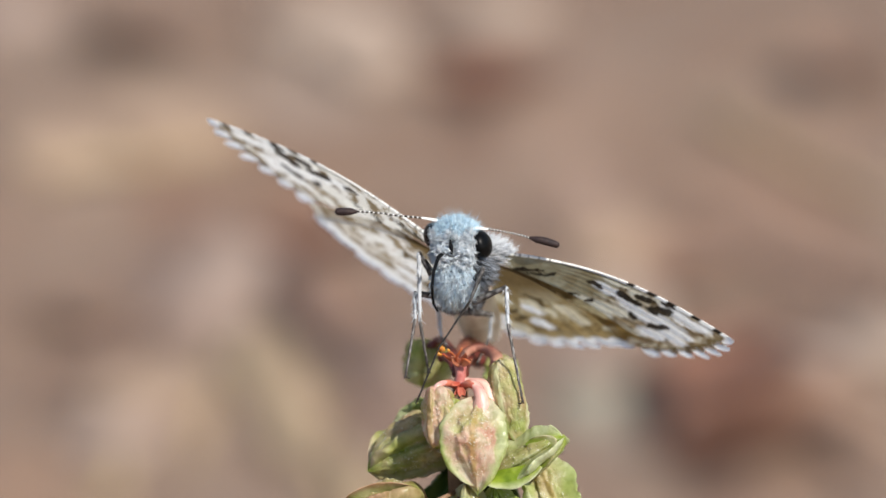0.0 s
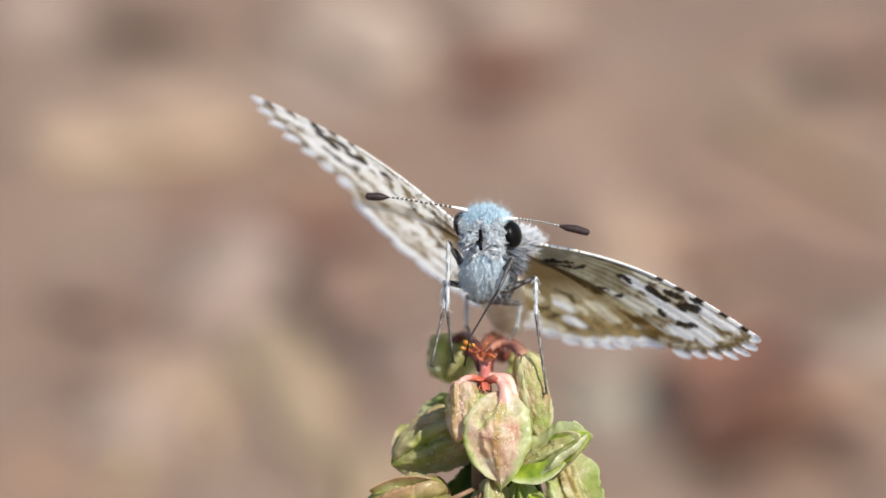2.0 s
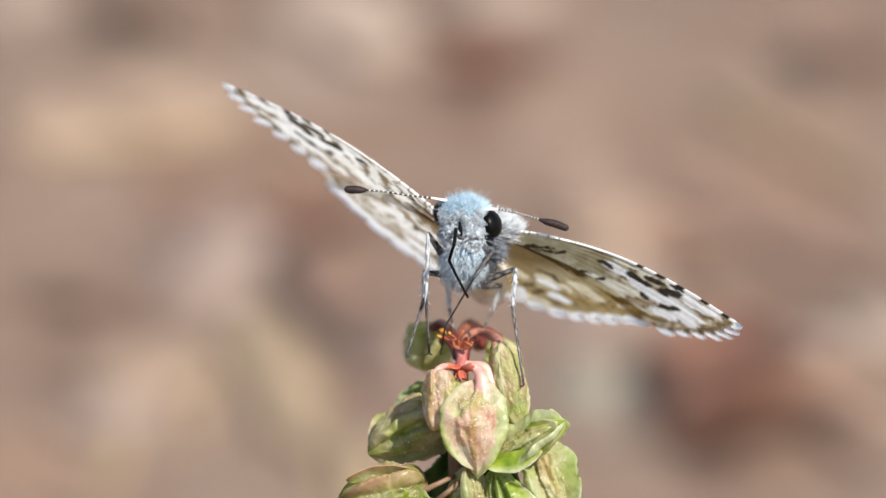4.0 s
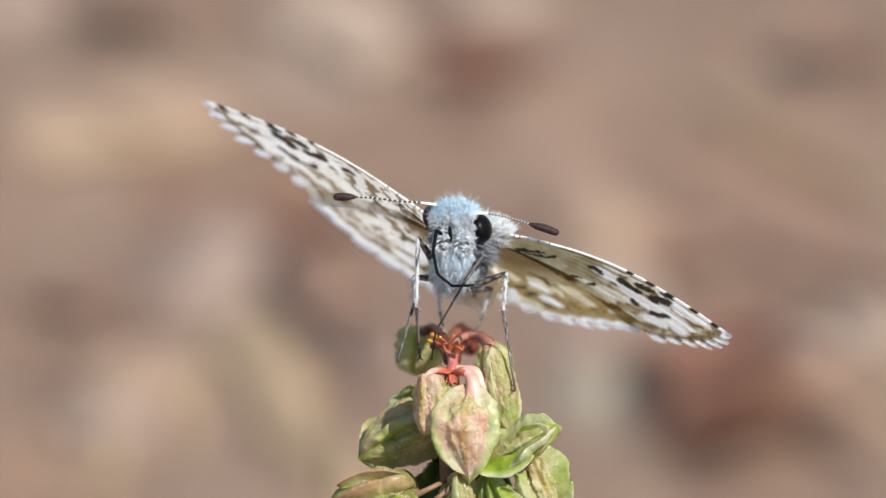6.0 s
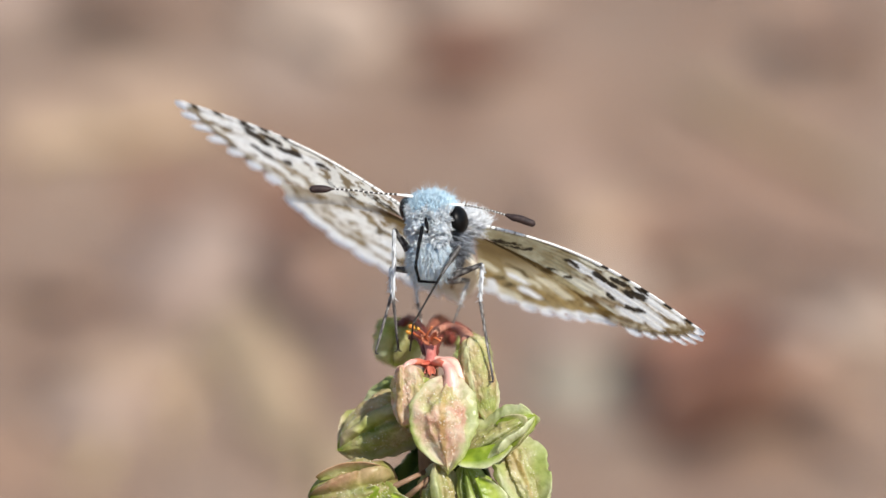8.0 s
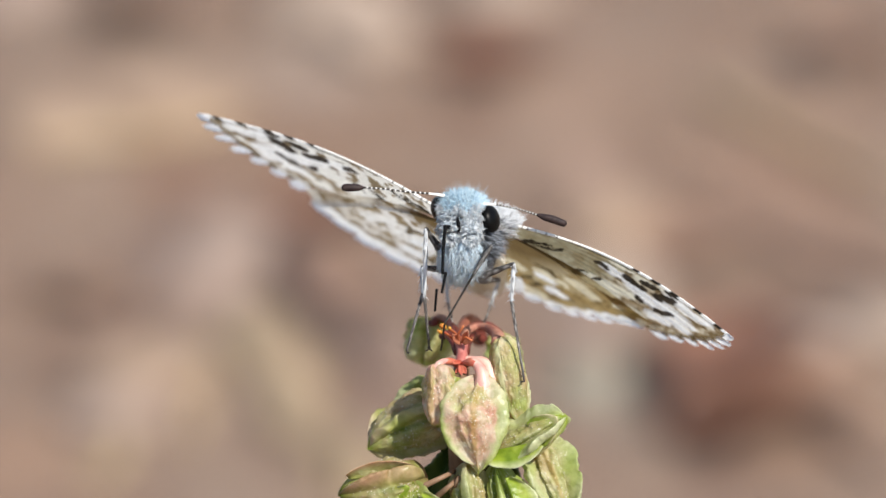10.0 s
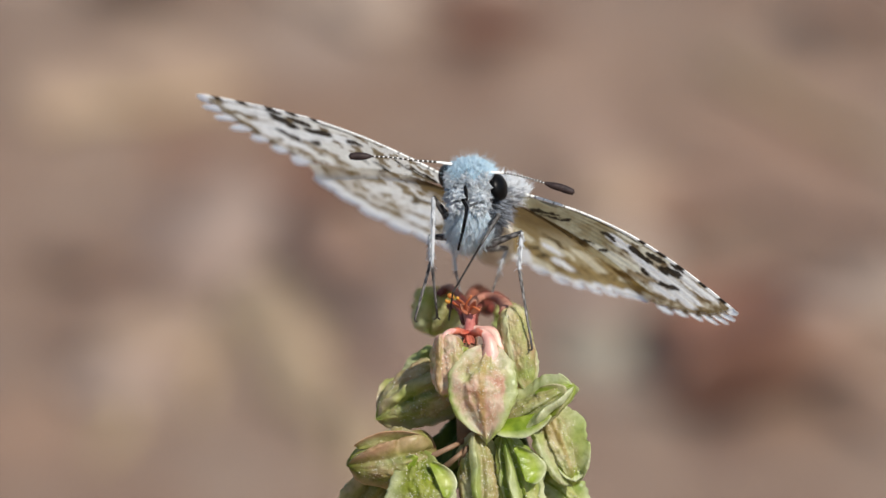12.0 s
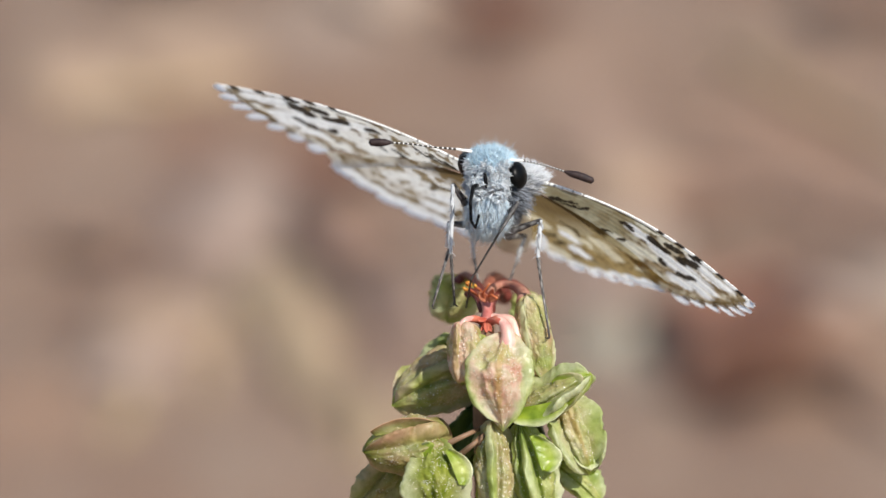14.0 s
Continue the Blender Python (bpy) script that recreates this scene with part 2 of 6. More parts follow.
def paint(me, colors, name="marking"):
    layer = me.color_attributes.new(name, "FLOAT_COLOR", "POINT")
    flat = np.ones((len(me.vertices), 4))
    flat[:, :3] = colors
    layer.data.foreach_set("color", flat.ravel())


def values(me, name, vals):
    layer = me.attributes.new(name, "FLOAT", "POINT")
    layer.data.foreach_set("value", np.asarray(vals, dtype=float))


def spline(points, steps):
    """Points along a smooth line through the given ones."""
    pts = [Vector(p) for p in points]
    pts = [2 * pts[0] - pts[1]] + pts + [2 * pts[-1] - pts[-2]]
    out = []
    for i in range(1, len(pts) - 2):
        a, b, c, d = pts[i - 1:i + 3]
        for k in range(steps):
            t = k / steps
            out.append(0.5 * (2 * b + (c - a) * t + (2 * a - 5 * b + 4 * c - d) * t * t + (3 * b - a - 3 * c + d) * t ** 3))
    out.append(pts[-2])
    return out


def tube(name, points, radii, sides=8, steps=6, bumps=0.0):
    """A round-ended tube along a smooth line; radii are given at the points."""
    line = spline(points, steps)
    n = len(line)
    rad = np.interp(np.linspace(0, 1, n), np.linspace(0, 1, len(radii)), radii)
    verts, faces = [], []
    side = None
    for i, p in enumerate(line):
        way = (line[min(i + 1, n - 1)] - line[max(i - 1, 0)]).normalized()
        if side is None:
            side = way.orthogonal().normalized()
        side = (side - way * side.dot(way)).normalized()
        other = way.cross(side)
        for k in range(sides):
            a = 2 * math.pi * k / sides
            r = rad[i] * (1 + bumps * noise.noise(p * 3 + Vector((k, 0, 0))))
            verts.append(p + (side * math.cos(a) + other * math.sin(a)) * r)
    for i in range(n - 1):
        for k in range(sides):
            k2 = (k + 1) % sides
            faces.append((i * sides + k, i * sides + k2, (i + 1) * sides + k2, (i + 1) * sides + k))
    for base, p, flip in ((0, line[0], True), ((n - 1) * sides, line[-1], False)):
        verts.append(p + (line[1] - line[0] if flip else line[-2] - line[-1]).normalized() * -rad[0 if flip else -1] * 0.6)
        tip = len(verts) - 1
        for k in range(sides):
            k2 = (k + 1) % sides
            faces.append((base + k2, base + k, tip) if flip else (base + k, base + k2, tip))
    return mesh_of(name, verts, faces), line, sides


def blob(center, radii, turn=(0, 0, 0), rough=0.05, seg=28):
    bm = bmesh.new()
    bmesh.ops.create_uvsphere(bm, u_segments=seg, v_segments=seg // 2 + 2, radius=1.0)
    m = Matrix.LocRotScale(Vector(center), Euler([radians(a) for a in turn]), Vector(radii))
    for v in bm.verts:
        v.co *= 1 + rough * noise.noise(v.co * 2.3 + Vector(center))
    bm.transform(m)
    return bm


def hairs(name, roots, ways, lengths, width, bend=0.3, rng=None):
    """Many fine bent hairs in one mesh."""
    rng = rng or random.Random(3)
    verts, faces = [], []
    for p, w, l in zip(roots, ways, lengths):
        w = w.normalized()
        a = w.orthogonal().normalized()
        a.rotate(Quaternion(w, rng.uniform(0, 6.28)))
        b = w.cross(a)
        droop = a * rng.uniform(-bend, bend) * l
        r = width * rng.uniform(0.7, 1.2)
        i = len(verts)
        for along, rad in ((0, r), (0.55, r * 0.85)):
            q = p + w * l * along + droop * along * along
            for k in range(3):
                t = 2.094 * k
                verts.append(q + (a * math.cos(t) + b * math.sin(t)) * rad)
        verts.append(p + w * l + droop)
        for k in range(3):
            k2 = (k + 1) % 3
            faces.append((i + k, i + k2, i + 3 + k2, i + 3 + k))
            faces.append((i + 3 + k, i + 3 + k2, i + 6))
    return mesh_of(name, verts, faces)


# ---- ground ----
def ground_height(x, y):
    near = math.exp(-((x / 1.6) ** 2 + ((y - 0.8) / 1.6) ** 2))
    p = Vector((x * 7, y * 7, 0))
    return near * (0.010 * noise.noise(p) + 0.005 * noise.noise(p * 3.1))


def build_ground():
    ticks = [-600, -120, -30, -8, -3, -1.5] + [i * 0.02 for i in range(-45, 46)] + [1.5, 3, 8, 30, 120, 600]
    verts = [(x, y + 0.8, ground_height(x, y + 0.8)) for y in ticks for x in ticks]
    n = len(ticks)
    faces = [(j * n + i, j * n + i + 1, (j + 1) * n + i + 1, (j + 1) * n + i) for j in range(n - 1) for i in range(n - 1)]
    me = mesh_of("ground", verts, faces)
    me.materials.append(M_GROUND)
    me.polygons.foreach_set("use_smooth", [True] * len(me.polygons))
    tagged(new("ground", me), "dry reddish brown soil with grit and litter", "ground", kind="structure")


build_ground()


# ---- stones, leaves, straw and twigs on the ground ----
def litter_part(name, me, material, place, label, category, group=""):
    me.materials.append(material)
    me.polygons.foreach_set("use_smooth", [True] * len(me.polygons))
    ob = new(name, me)
    ob.matrix_basis = place
    return tagged(ob, label, category, group)


def pebble(place, size, material, label, seed):
    x, y, _ = place
    bm = bmesh.new()
    bmesh.ops.create_icosphere(bm, subdivisions=4, radius=1.0)
    for v in bm.verts:
        d = v.co.copy()
        v.co *= 1 + 0.22 * noise.noise(d * 1.3 + Vector((seed, 0, 0))) + 0.08 * noise.noise(d * 4 + Vector((0, seed, 0)))
    bm.transform(Matrix.Diagonal((size, size * 0.85, size * 0.42, 1)))
    me = bpy.data.meshes.new("pebble")
    bm.to_mesh(me)
    bm.free()
    litter_part("pebble", me, material, Matrix.Translation((x, y, ground_height(x, y) + size * 0.08)) @ pose(0, 0, 0, 0, 0, seed * 47), label, "stone", "stones on the soil")


def dead_leaf(place, size, material, label, seed):
    """A curled oval leaf with a midrib, lying on the soil."""
    x0, y0, _ = place
    verts, faces = [], []
    n, m = 18, 8
    for side in (0, 1):
        for i in range(n + 1):
            t = i / n
            half = 0.42 * math.sin(math.pi * t ** 0.9) ** 0.8 * (1 + 0.15 * math.sin(9 * t + seed))
            for j in range(m + 1):
                q = -1 + 2 * j / m
                z = 0.22 * (q * q) * half * 2 + 0.16 * math.sin(2.5 * t + seed) + 0.05 * noise.noise(Vector((t * 4, q * 2, seed)))
                z += 0.05 * math.exp(-(q / 0.12) ** 2) - 0.03 * side
                verts.append(((t - 0.5) * 2 * size, q * half * 2 * size, (z + 0.10) * size))
    k = (n + 1) * (m + 1)
    for i in range(n):
        for j in range(m):
            a = i * (m + 1) + j
            faces.append((a, a + m + 1, a + m + 2, a + 1))
            faces.append((k + a, k + a + 1, k + a + m + 2, k + a + m + 1))
    edge = [i * (m + 1) for i in range(n + 1)] + [n * (m + 1) + j for j in range(1, m + 1)] + [i * (m + 1) + m for i in range(n - 1, -1, -1)] + [j for j in range(m - 1, 0, -1)]
    for p, q in zip(edge, edge[1:] + edge[:1]):
        faces.append((p, q, k + q, k + p))
    leaf = new("dead_leaf")
    leaf.matrix_basis = Matrix.Translation((x0, y0, ground_height(x0, y0) + 0.004)) @ pose(0, 0, 0, 0, 0, seed * 61)
    tagged(leaf, label, "leaf", "dead leaves on the soil")
    blade = litter_part("leaf_blade", mesh_of("leaf_blade", verts, faces), material, Matrix(), "", "")
    foot = Vector((-size, 0, (0.16 * math.sin(seed) + 0.10) * size))
    stem, _, _ = tube("leaf_stalk", [foot, foot + Vector((-0.3 * size, 0.05 * size, -0.05 * size)), foot + Vector((-0.6 * size, 0, -0.1 * size))], [size * 0.05, size * 0.04, size * 0.05], 8, 4)
    stalk_ = litter_part("leaf_stalk", stem, M_TWIG, Matrix(), "", "")
    blade.parent = stalk_.parent = leaf


def rod(name, a, b, radius, flat, material, label, category, seed):
    """A twig or a dry blade from a to b, slightly bent, lying near the soil."""
    a, b = Vector(a), Vector(b)
    pts = []
    for i in range(6):
        t = i / 5
        p = a.lerp(b, t) + Vector((noise.noise(Vector((seed, t * 3, 0))), noise.noise(Vector((t * 3, seed, 5))), 0)) * radius * 2.5
        p.z = ground_height(p.x, p.y) + radius * (1.2 if flat == 1 else 0.2) + radius * abs(noise.noise(Vector((t * 2, seed, 9)))) * (1 if flat == 1 else 0.3)
        pts.append(p)
    me, line, sides = tube(name, pts, [radius * 0.8, radius, radius, radius * 0.9, radius * 0.5], 8, 6, 0.15)
    c = a.lerp(b, 0.5)
    me.transform(Matrix.Translation(-Vector((c.x, c.y, 0))))
    if flat != 1:
        way = (b - a).normalized()
        turn = math.atan2(way.y, way.x)
        me.transform(Matrix.Rotation(turn, 4, "Z") @ Matrix.Diagonal((1, flat, 1, 1)) @ Matrix.Rotation(-turn, 4, "Z"))
    ob = litter_part(name, me, material, Matrix.Translation((c.x, c.y, 0)), label, category)
    if flat != 1:
        top = [p - Vector((c.x, c.y, -radius)) for p in pts]
        ridge, _, _ = tube("midrib", top, [radius * 0.25, radius * 0.3, radius * 0.2], 6, 6)
        litter_part("midrib", ridge, material, Matrix(), "", "").parent = ob


M_PALE = plain("pale_stone", (0.32, 0.238, 0.182), (0.37, 0.285, 0.225), 60, 0.85, 0.3, 0.5)
M_ROSE = plain("rosy_stone", (0.30, 0.205, 0.14), (0.35, 0.25, 0.18), 60, 0.85, 0.3, 0.5)
M_SLATE = plain("grey_stone", (0.27, 0.195, 0.155), (0.315, 0.235, 0.19), 60, 0.85, 0.3, 0.5)
M_MOSS = plain("mossy_stone", (0.25, 0.225, 0.175), (0.33, 0.295, 0.235), 80, 0.9, 0.2, 0.5)
M_RUST = plain("rust_leaf", (0.16, 0.074, 0.047), (0.23, 0.112, 0.070), 90, 0.7, 0.3, 0.3)
M_BROWN = plain("brown_leaf", (0.25, 0.15, 0.10), (0.31, 0.195, 0.135), 90, 0.7, 0.3, 0.3)
M_STRAW = plain("dry_straw", (0.32, 0.225, 0.125), (0.44, 0.33, 0.20), 120, 0.6, 0.4, 0.2)
M_BLADE = plain("pale_blade", (0.33, 0.24, 0.150), (0.39, 0.285, 0.18), 120, 0.6, 0.4, 0.2)
M_TWIG = plain("dark_twig", (0.16, 0.105, 0.085), (0.24, 0.165, 0.135), 150, 0.85, 0.2, 0.5)

for place, size, mat_, label, seed in (
        ((-0.0395, 1.0797, 0.0000), 0.022, M_PALE, "pale grey rounded stone on the soil", 1), ((-0.0247, 1.0497, 0.0000), 0.018, M_PALE, "pale grey rounded stone on the soil", 2),
        ((-0.0721, 0.7832, 0.0000), 0.017, M_ROSE, "rosy weathered stone on the soil", 3), ((-0.0769, 0.7627, 0.0000), 0.013, M_SLATE, "dull grey stone on the soil", 4),
        ((0.0416, 0.9059, 0.0000), 0.018, M_ROSE, "rosy weathered stone on the soil", 5), ((0.0414, 0.8506, 0.0000), 0.016, M_PALE, "pale grey rounded stone on the soil", 6),
        ((-0.0575, 0.8754, 0.0000), 0.016, M_SLATE, "dull grey stone on the soil", 7), ((-0.0627, 0.8426, 0.0000), 0.015, M_SLATE, "dull grey stone on the soil", 8),
        ((0.0327, 0.7694, 0.0000), 0.012, M_MOSS, "greenish grey stone on the soil", 9), ((0.0307, 0.8046, 0.0000), 0.012, M_SLATE, "dull grey stone on the soil", 10),
        ((-0.0840, 0.9939, 0.0000), 0.024, M_ROSE, "rosy weathered stone on the soil", 11), ((-0.1374, 1.1048, 0.0000), 0.020, M_SLATE, "dull grey stone on the soil", 12),
        ((0.0846, 0.7932, 0.0000), 0.012, M_SLATE, "dull grey stone on the soil", 13), ((0.1034, 0.8119, 0.0000), 0.014, M_PALE, "pale grey rounded stone on the soil", 14),
        ((-0.1124, 0.9680, 0.0000), 0.020, M_ROSE, "rosy weathered stone on the soil", 15), ((0.0154, 1.0984, 0.0000), 0.018, M_PALE, "pale grey rounded stone on the soil", 16)):
    pebble(place, size, mat_, label, seed)
for place, size, mat_, label, seed in (
        ((0.0655, 0.7627, 0.0000), 0.022, M_RUST, "curled rust-brown dead leaf on the soil", 1), ((0.0650, 0.7867, 0.0000), 0.018, M_RUST, "curled rust-brown dead leaf on the soil", 2),
        ((0.0660, 0.7424, 0.0000), 0.020, M_RUST, "curled rust-brown dead leaf on the soil", 12),
        ((0.0111, 1.0267, 0.0000), 0.018, M_RUST, "curled rust-brown dead leaf on the soil", 3), ((-0.0366, 0.9015, 0.0000), 0.016, M_RUST, "curled rust-brown dead leaf on the soil", 4),
        ((-0.0916, 0.8348, 0.0000), 0.012, M_BROWN, "dull brown dead leaf on the soil", 5), ((0.0780, 0.7496, 0.0000), 0.020, M_BROWN, "dull brown dead leaf on the soil", 6),
        ((0.1194, 1.0324, 0.0000), 0.018, M_BROWN, "dull brown dead leaf on the soil", 7), ((-0.0953, 1.0736, 0.0000), 0.022, M_BROWN, "dull brown dead leaf on the soil", 8),
        ((0.0610, 0.8796, 0.0000), 0.018, M_BROWN, "dull brown dead leaf on the soil", 9), ((-0.0258, 0.8348, 0.0000), 0.014, M_BROWN, "dull brown dead leaf on the soil", 10)):
    dead_leaf(place, size, mat_, label, seed)
rod("dry_grass_blade", (-0.0470, 0.8180, 0.0000), (-0.0205, 0.7176, 0.0000), 0.0034, 2.4, M_BLADE, "flat straw-coloured dry grass blade", "grass", 1)
rod("dry_grass_blade", (-0.0420, 0.8000, 0.0000), (-0.0275, 0.7185, 0.0000), 0.0020, 1.5, M_BLADE, "flat straw-coloured dry grass blade", "grass", 2)
for a, b, r, mat_, label, cat, seed in (
        ((0.0179, 0.9337, 0.0000), (0.0707, 0.8926, 0.0000), 0.0016, M_TWIG, "thin dark twig on the soil", "twig", 11), ((0.0736, 1.0046, 0.0000), (0.1212, 0.9337, 0.0000), 0.0022, M_STRAW, "broken straw on the soil", "straw", 12),
        ((-0.1005, 0.8009, 0.0000), (-0.0622, 0.8348, 0.0000), 0.0022, M_TWIG, "dark weathered twig on the soil", "twig", 13), ((-0.0788, 0.7276, 0.0000), (-0.0656, 0.8046, 0.0000), 0.0020, M_STRAW, "broken straw on the soil", "straw", 14),
        ((-0.0166, 1.0797, 0.0000), (0.0380, 1.0267, 0.0000), 0.0022, M_TWIG, "dark weathered twig on the soil", "twig", 15), ((0.0709, 0.8348, 0.0000), (0.1048, 0.8009, 0.0000), 0.0018, M_TWIG, "thin dark twig on the soil", "twig", 16),
        ((0.0453, 0.8882, 0.0000), (0.0408, 0.8348, 0.0000), 0.0022, M_STRAW, "broken straw on the soil", "straw", 17), ((-0.1120, 0.9337, 0.0000), (-0.0584, 0.9731, 0.0000), 0.0022, M_STRAW, "broken straw on the soil", "straw", 18),
        ((-0.0592, 0.7496, 0.0000), (-0.0548, 0.8046, 0.0000), 0.0016, M_STRAW, "broken straw on the soil", "straw", 19), ((0.0699, 0.7529, 0.0000), (0.1002, 0.7832, 0.0000), 0.0018, M_STRAW, "broken straw on the soil", "straw", 20)):
    rod(cat, a, b, r, 1, mat_, label, cat, seed)
rod("twig", (-0.0440, 0.8670, 0.0000), (-0.0188, 0.7694, 0.0000), 0.0030, 1, M_TWIG, "dark weathered twig on the soil", "twig", 3)
rod("twig", (0.0546, 0.7973, 0.0000), (0.0954, 0.7185, 0.0000), 0.0022, 1, M_TWIG, "dark weathered twig on the soil", "twig", 4)
rod("twig", (0.0604, 0.9196, 0.0000), (0.1116, 0.8506, 0.0000), 0.0018, 1, M_TWIG, "thin dark twig on the soil", "twig", 5)


def grit():
    """Loose grains on the soil, too many to count."""
    rng = random.Random(5)
    verts, faces = [], []
    for _ in range(2600):
        x, y, r = rng.uniform(-0.45, 0.45), rng.uniform(0.35, 1.5), 0.0008 + 0.0022 * rng.random() ** 3
        z = ground_height(x, y) + r * 0.3
        a = len(verts)
        turn = rng.uniform(0, 3.1)
        c, d = math.cos(turn), math.sin(turn)
        for dx, dy, dz in ((1, 0, 0), (0.1, 0.8, 0), (-0.9, 0.1, 0), (0, -1, 0), (0.1, 0, 0.7), (0, 0, -0.7)):
            dx, dy = dx * rng.uniform(0.8, 1.3), dy * rng.uniform(0.7, 1.1)
            verts.append((x + r * (dx * c - dy * d), y + r * (dx * d + dy * c), z + r * dz))
        for k in range(4):
            faces += [(a + k, a + (k + 1) % 4, a + 4), (a + (k + 1) % 4, a + k, a + 5)]
    me = mesh_of("grit", verts, faces)
    n = Nodes("grit_grains")
    n.color(n.ramp(n.add("NewGeometry").outputs["Random Per Island"], [(0.0, (0.20, 0.12, 0.08)), (0.5, (0.32, 0.20, 0.14)), (1.0, (0.44, 0.34, 0.26))]))
    n.rough(0.9, 0.2)
    me.materials.append(n.mat)
    tagged(new("grit", me), "loose brown and pale grit scattered over dry soil", "grit", kind="stuff")


grit()


# ---- plant ----
BASE = Vector((0.001, 0.232, 0.0))
plant = new("seed_spike")
plant.matrix_basis = Matrix.Translation(BASE)
tagged(plant, "spike of green and pink winged seed pods on a slender stem", "plant")
IN_PLANT = Matrix.Translation(-BASE) @ SPACE


def pod_mesh(seed, fat, flat, shape=None):
    """A fruit with three winged keels, a ribbed face between each two, hanging along -z, one unit long and half wide."""
    rng = random.Random(seed)
    rows_, cols = 58, 108
    verts, rim, rib, middle, web, neck, valley = [], [], [], [], [], [], []
    off = Vector((seed * 3.7, seed * 1.3, 0))
    early, end = (0.66, 0.68) if flat == 1.0 else (rng.uniform(0.70, 0.95), rng.uniform(0.42, 0.58))
    if shape:
        early, end = shape
    bend_x, bend_y = rng.uniform(-0.07, 0.07), rng.uniform(-0.07, 0.07)
    for i in range(rows_ + 1):
        t = i / rows_
        prof = math.sin(math.pi * t ** early) ** end * (1 - 0.12 * t)
        lean = Vector((bend_x, bend_y, 0)) * math.sin(math.pi * t)
        for k in range(cols):
            a = 2 * math.pi * k / cols
            keel = (k * 3 + cols // 2) // cols % 3
            lob = (0.5 + 0.5 * math.cos(3 * a)) ** 8
            face = 0.5 - 0.5 * math.cos(3 * a)
            ribv = math.exp(-((face - 1) / 0.03) ** 2)
            spot = Vector((math.cos(a) * 1.5, math.sin(a) * 1.5, t * 2.6)) + off
            wob = noise.noise(spot)
            wob2 = noise.noise(spot * 3.0)
            fine = noise.noise(spot * 7.0) + 0.9 * noise.noise(spot * 15.0)
            # each wing of the fruit has its own crumpled edge
            crimp = noise.noise(Vector((t * 2.2, keel * 5.1, seed))) * 0.5 + noise.noise(Vector((t * 6.5, keel * 3.3, seed))) * 0.26 * (1 - 0.5 * flat) + noise.noise(Vector((t * 19.0, keel * 7.7, seed))) * 0.16
            r = prof * (fat * (1 + 0.16 * wob + 0.15 * wob2 + 0.055 * fine + 0.16 * (face - 0.5)) + (1 - fat) * lob * (1 + 0.1 * wob2 + crimp) + (0.04 if flat == 1.0 else 0.02) * ribv - (0.02 if flat == 1.0 else 0.008) * math.exp(-((face - 0.9) / 0.04) ** 2) - 0.20 * (1 - flat) * math.exp(-((face - 0.30) / 0.14) ** 2))
            ridge = math.exp(-((face - 0.64) / 0.07) ** 2) * max(0.0, min(1.0, 0.6 + 1.4 * wob)) * (1 - flat) * 1.6
            ruffle = noise.noise(Vector((t * 11.0, a * 1.6, seed * 2.3)))
            r += prof * (0.055 * ridge + 0.05 * ruffle * (1 - 0.5 * flat))
            z = -t + 0.07 * lob * math.sin(2 * math.pi * t)
            twist = lob * (0.16 * math.sin(4.2 * t + seed + 2 * keel) + 0.30 * (1 - 0.7 * flat) * noise.noise(Vector((t * 4.0, keel * 2.7, seed + 4))) + 0.06 * wob2)
            # rolled lips
            twist += 0.38 * (1 - 0.75 * flat) * lob ** 3 * math.sin(1.3 * seed + 2.1 * keel + 2.5 * t)
            verts.append(Vector((r * 0.5 * math.cos(a + twist), r * 0.5 * math.sin(a + twist), z + 0.04 * wob + 0.025 * wob2)) + lean)
            rim.append(min(1.0, lob ** (1.3 if flat == 1.0 else 0.8) * 1.3 + 0.7 * ridge) * (0.3 + 0.7 * t ** 0.5) * min(1.0, max(0.25, 0.8 + 1.2 * wob)))
            web.append(max(0.0, min(1.0, (lob - 0.02) / 0.3)))
            neck.append(max(0.0, 1 - t / 0.4 + 0.5 * wob) * 0.8)
            valley.append(0.0 if flat == 1.0 else max(0.0, min(1.0, math.exp(-((face - 0.45 - 0.15 * wob) / 0.16) ** 2) + 0.6 * wob2)) * math.sin(math.pi * t) ** 0.5)
            rib.append(ribv * math.sin(math.pi * t))
            top = 0.80 if flat == 1.0 else 0.45
            middle.append(max(0.0, min(1.0, (top + 0.2 * wob2 - lob) / 0.35)) * min(1.0, 5 * t, (9 if flat == 1.0 else 4.5) * (1 - t)))
    faces = [(i * cols + k, (i + 1) * cols + k, (i + 1) * cols + (k + 1) % cols, i * cols + (k + 1) % cols)
             for i in range(rows_) for k in range(cols)]
    return verts, faces, rim, rib, middle, web, neck, valley


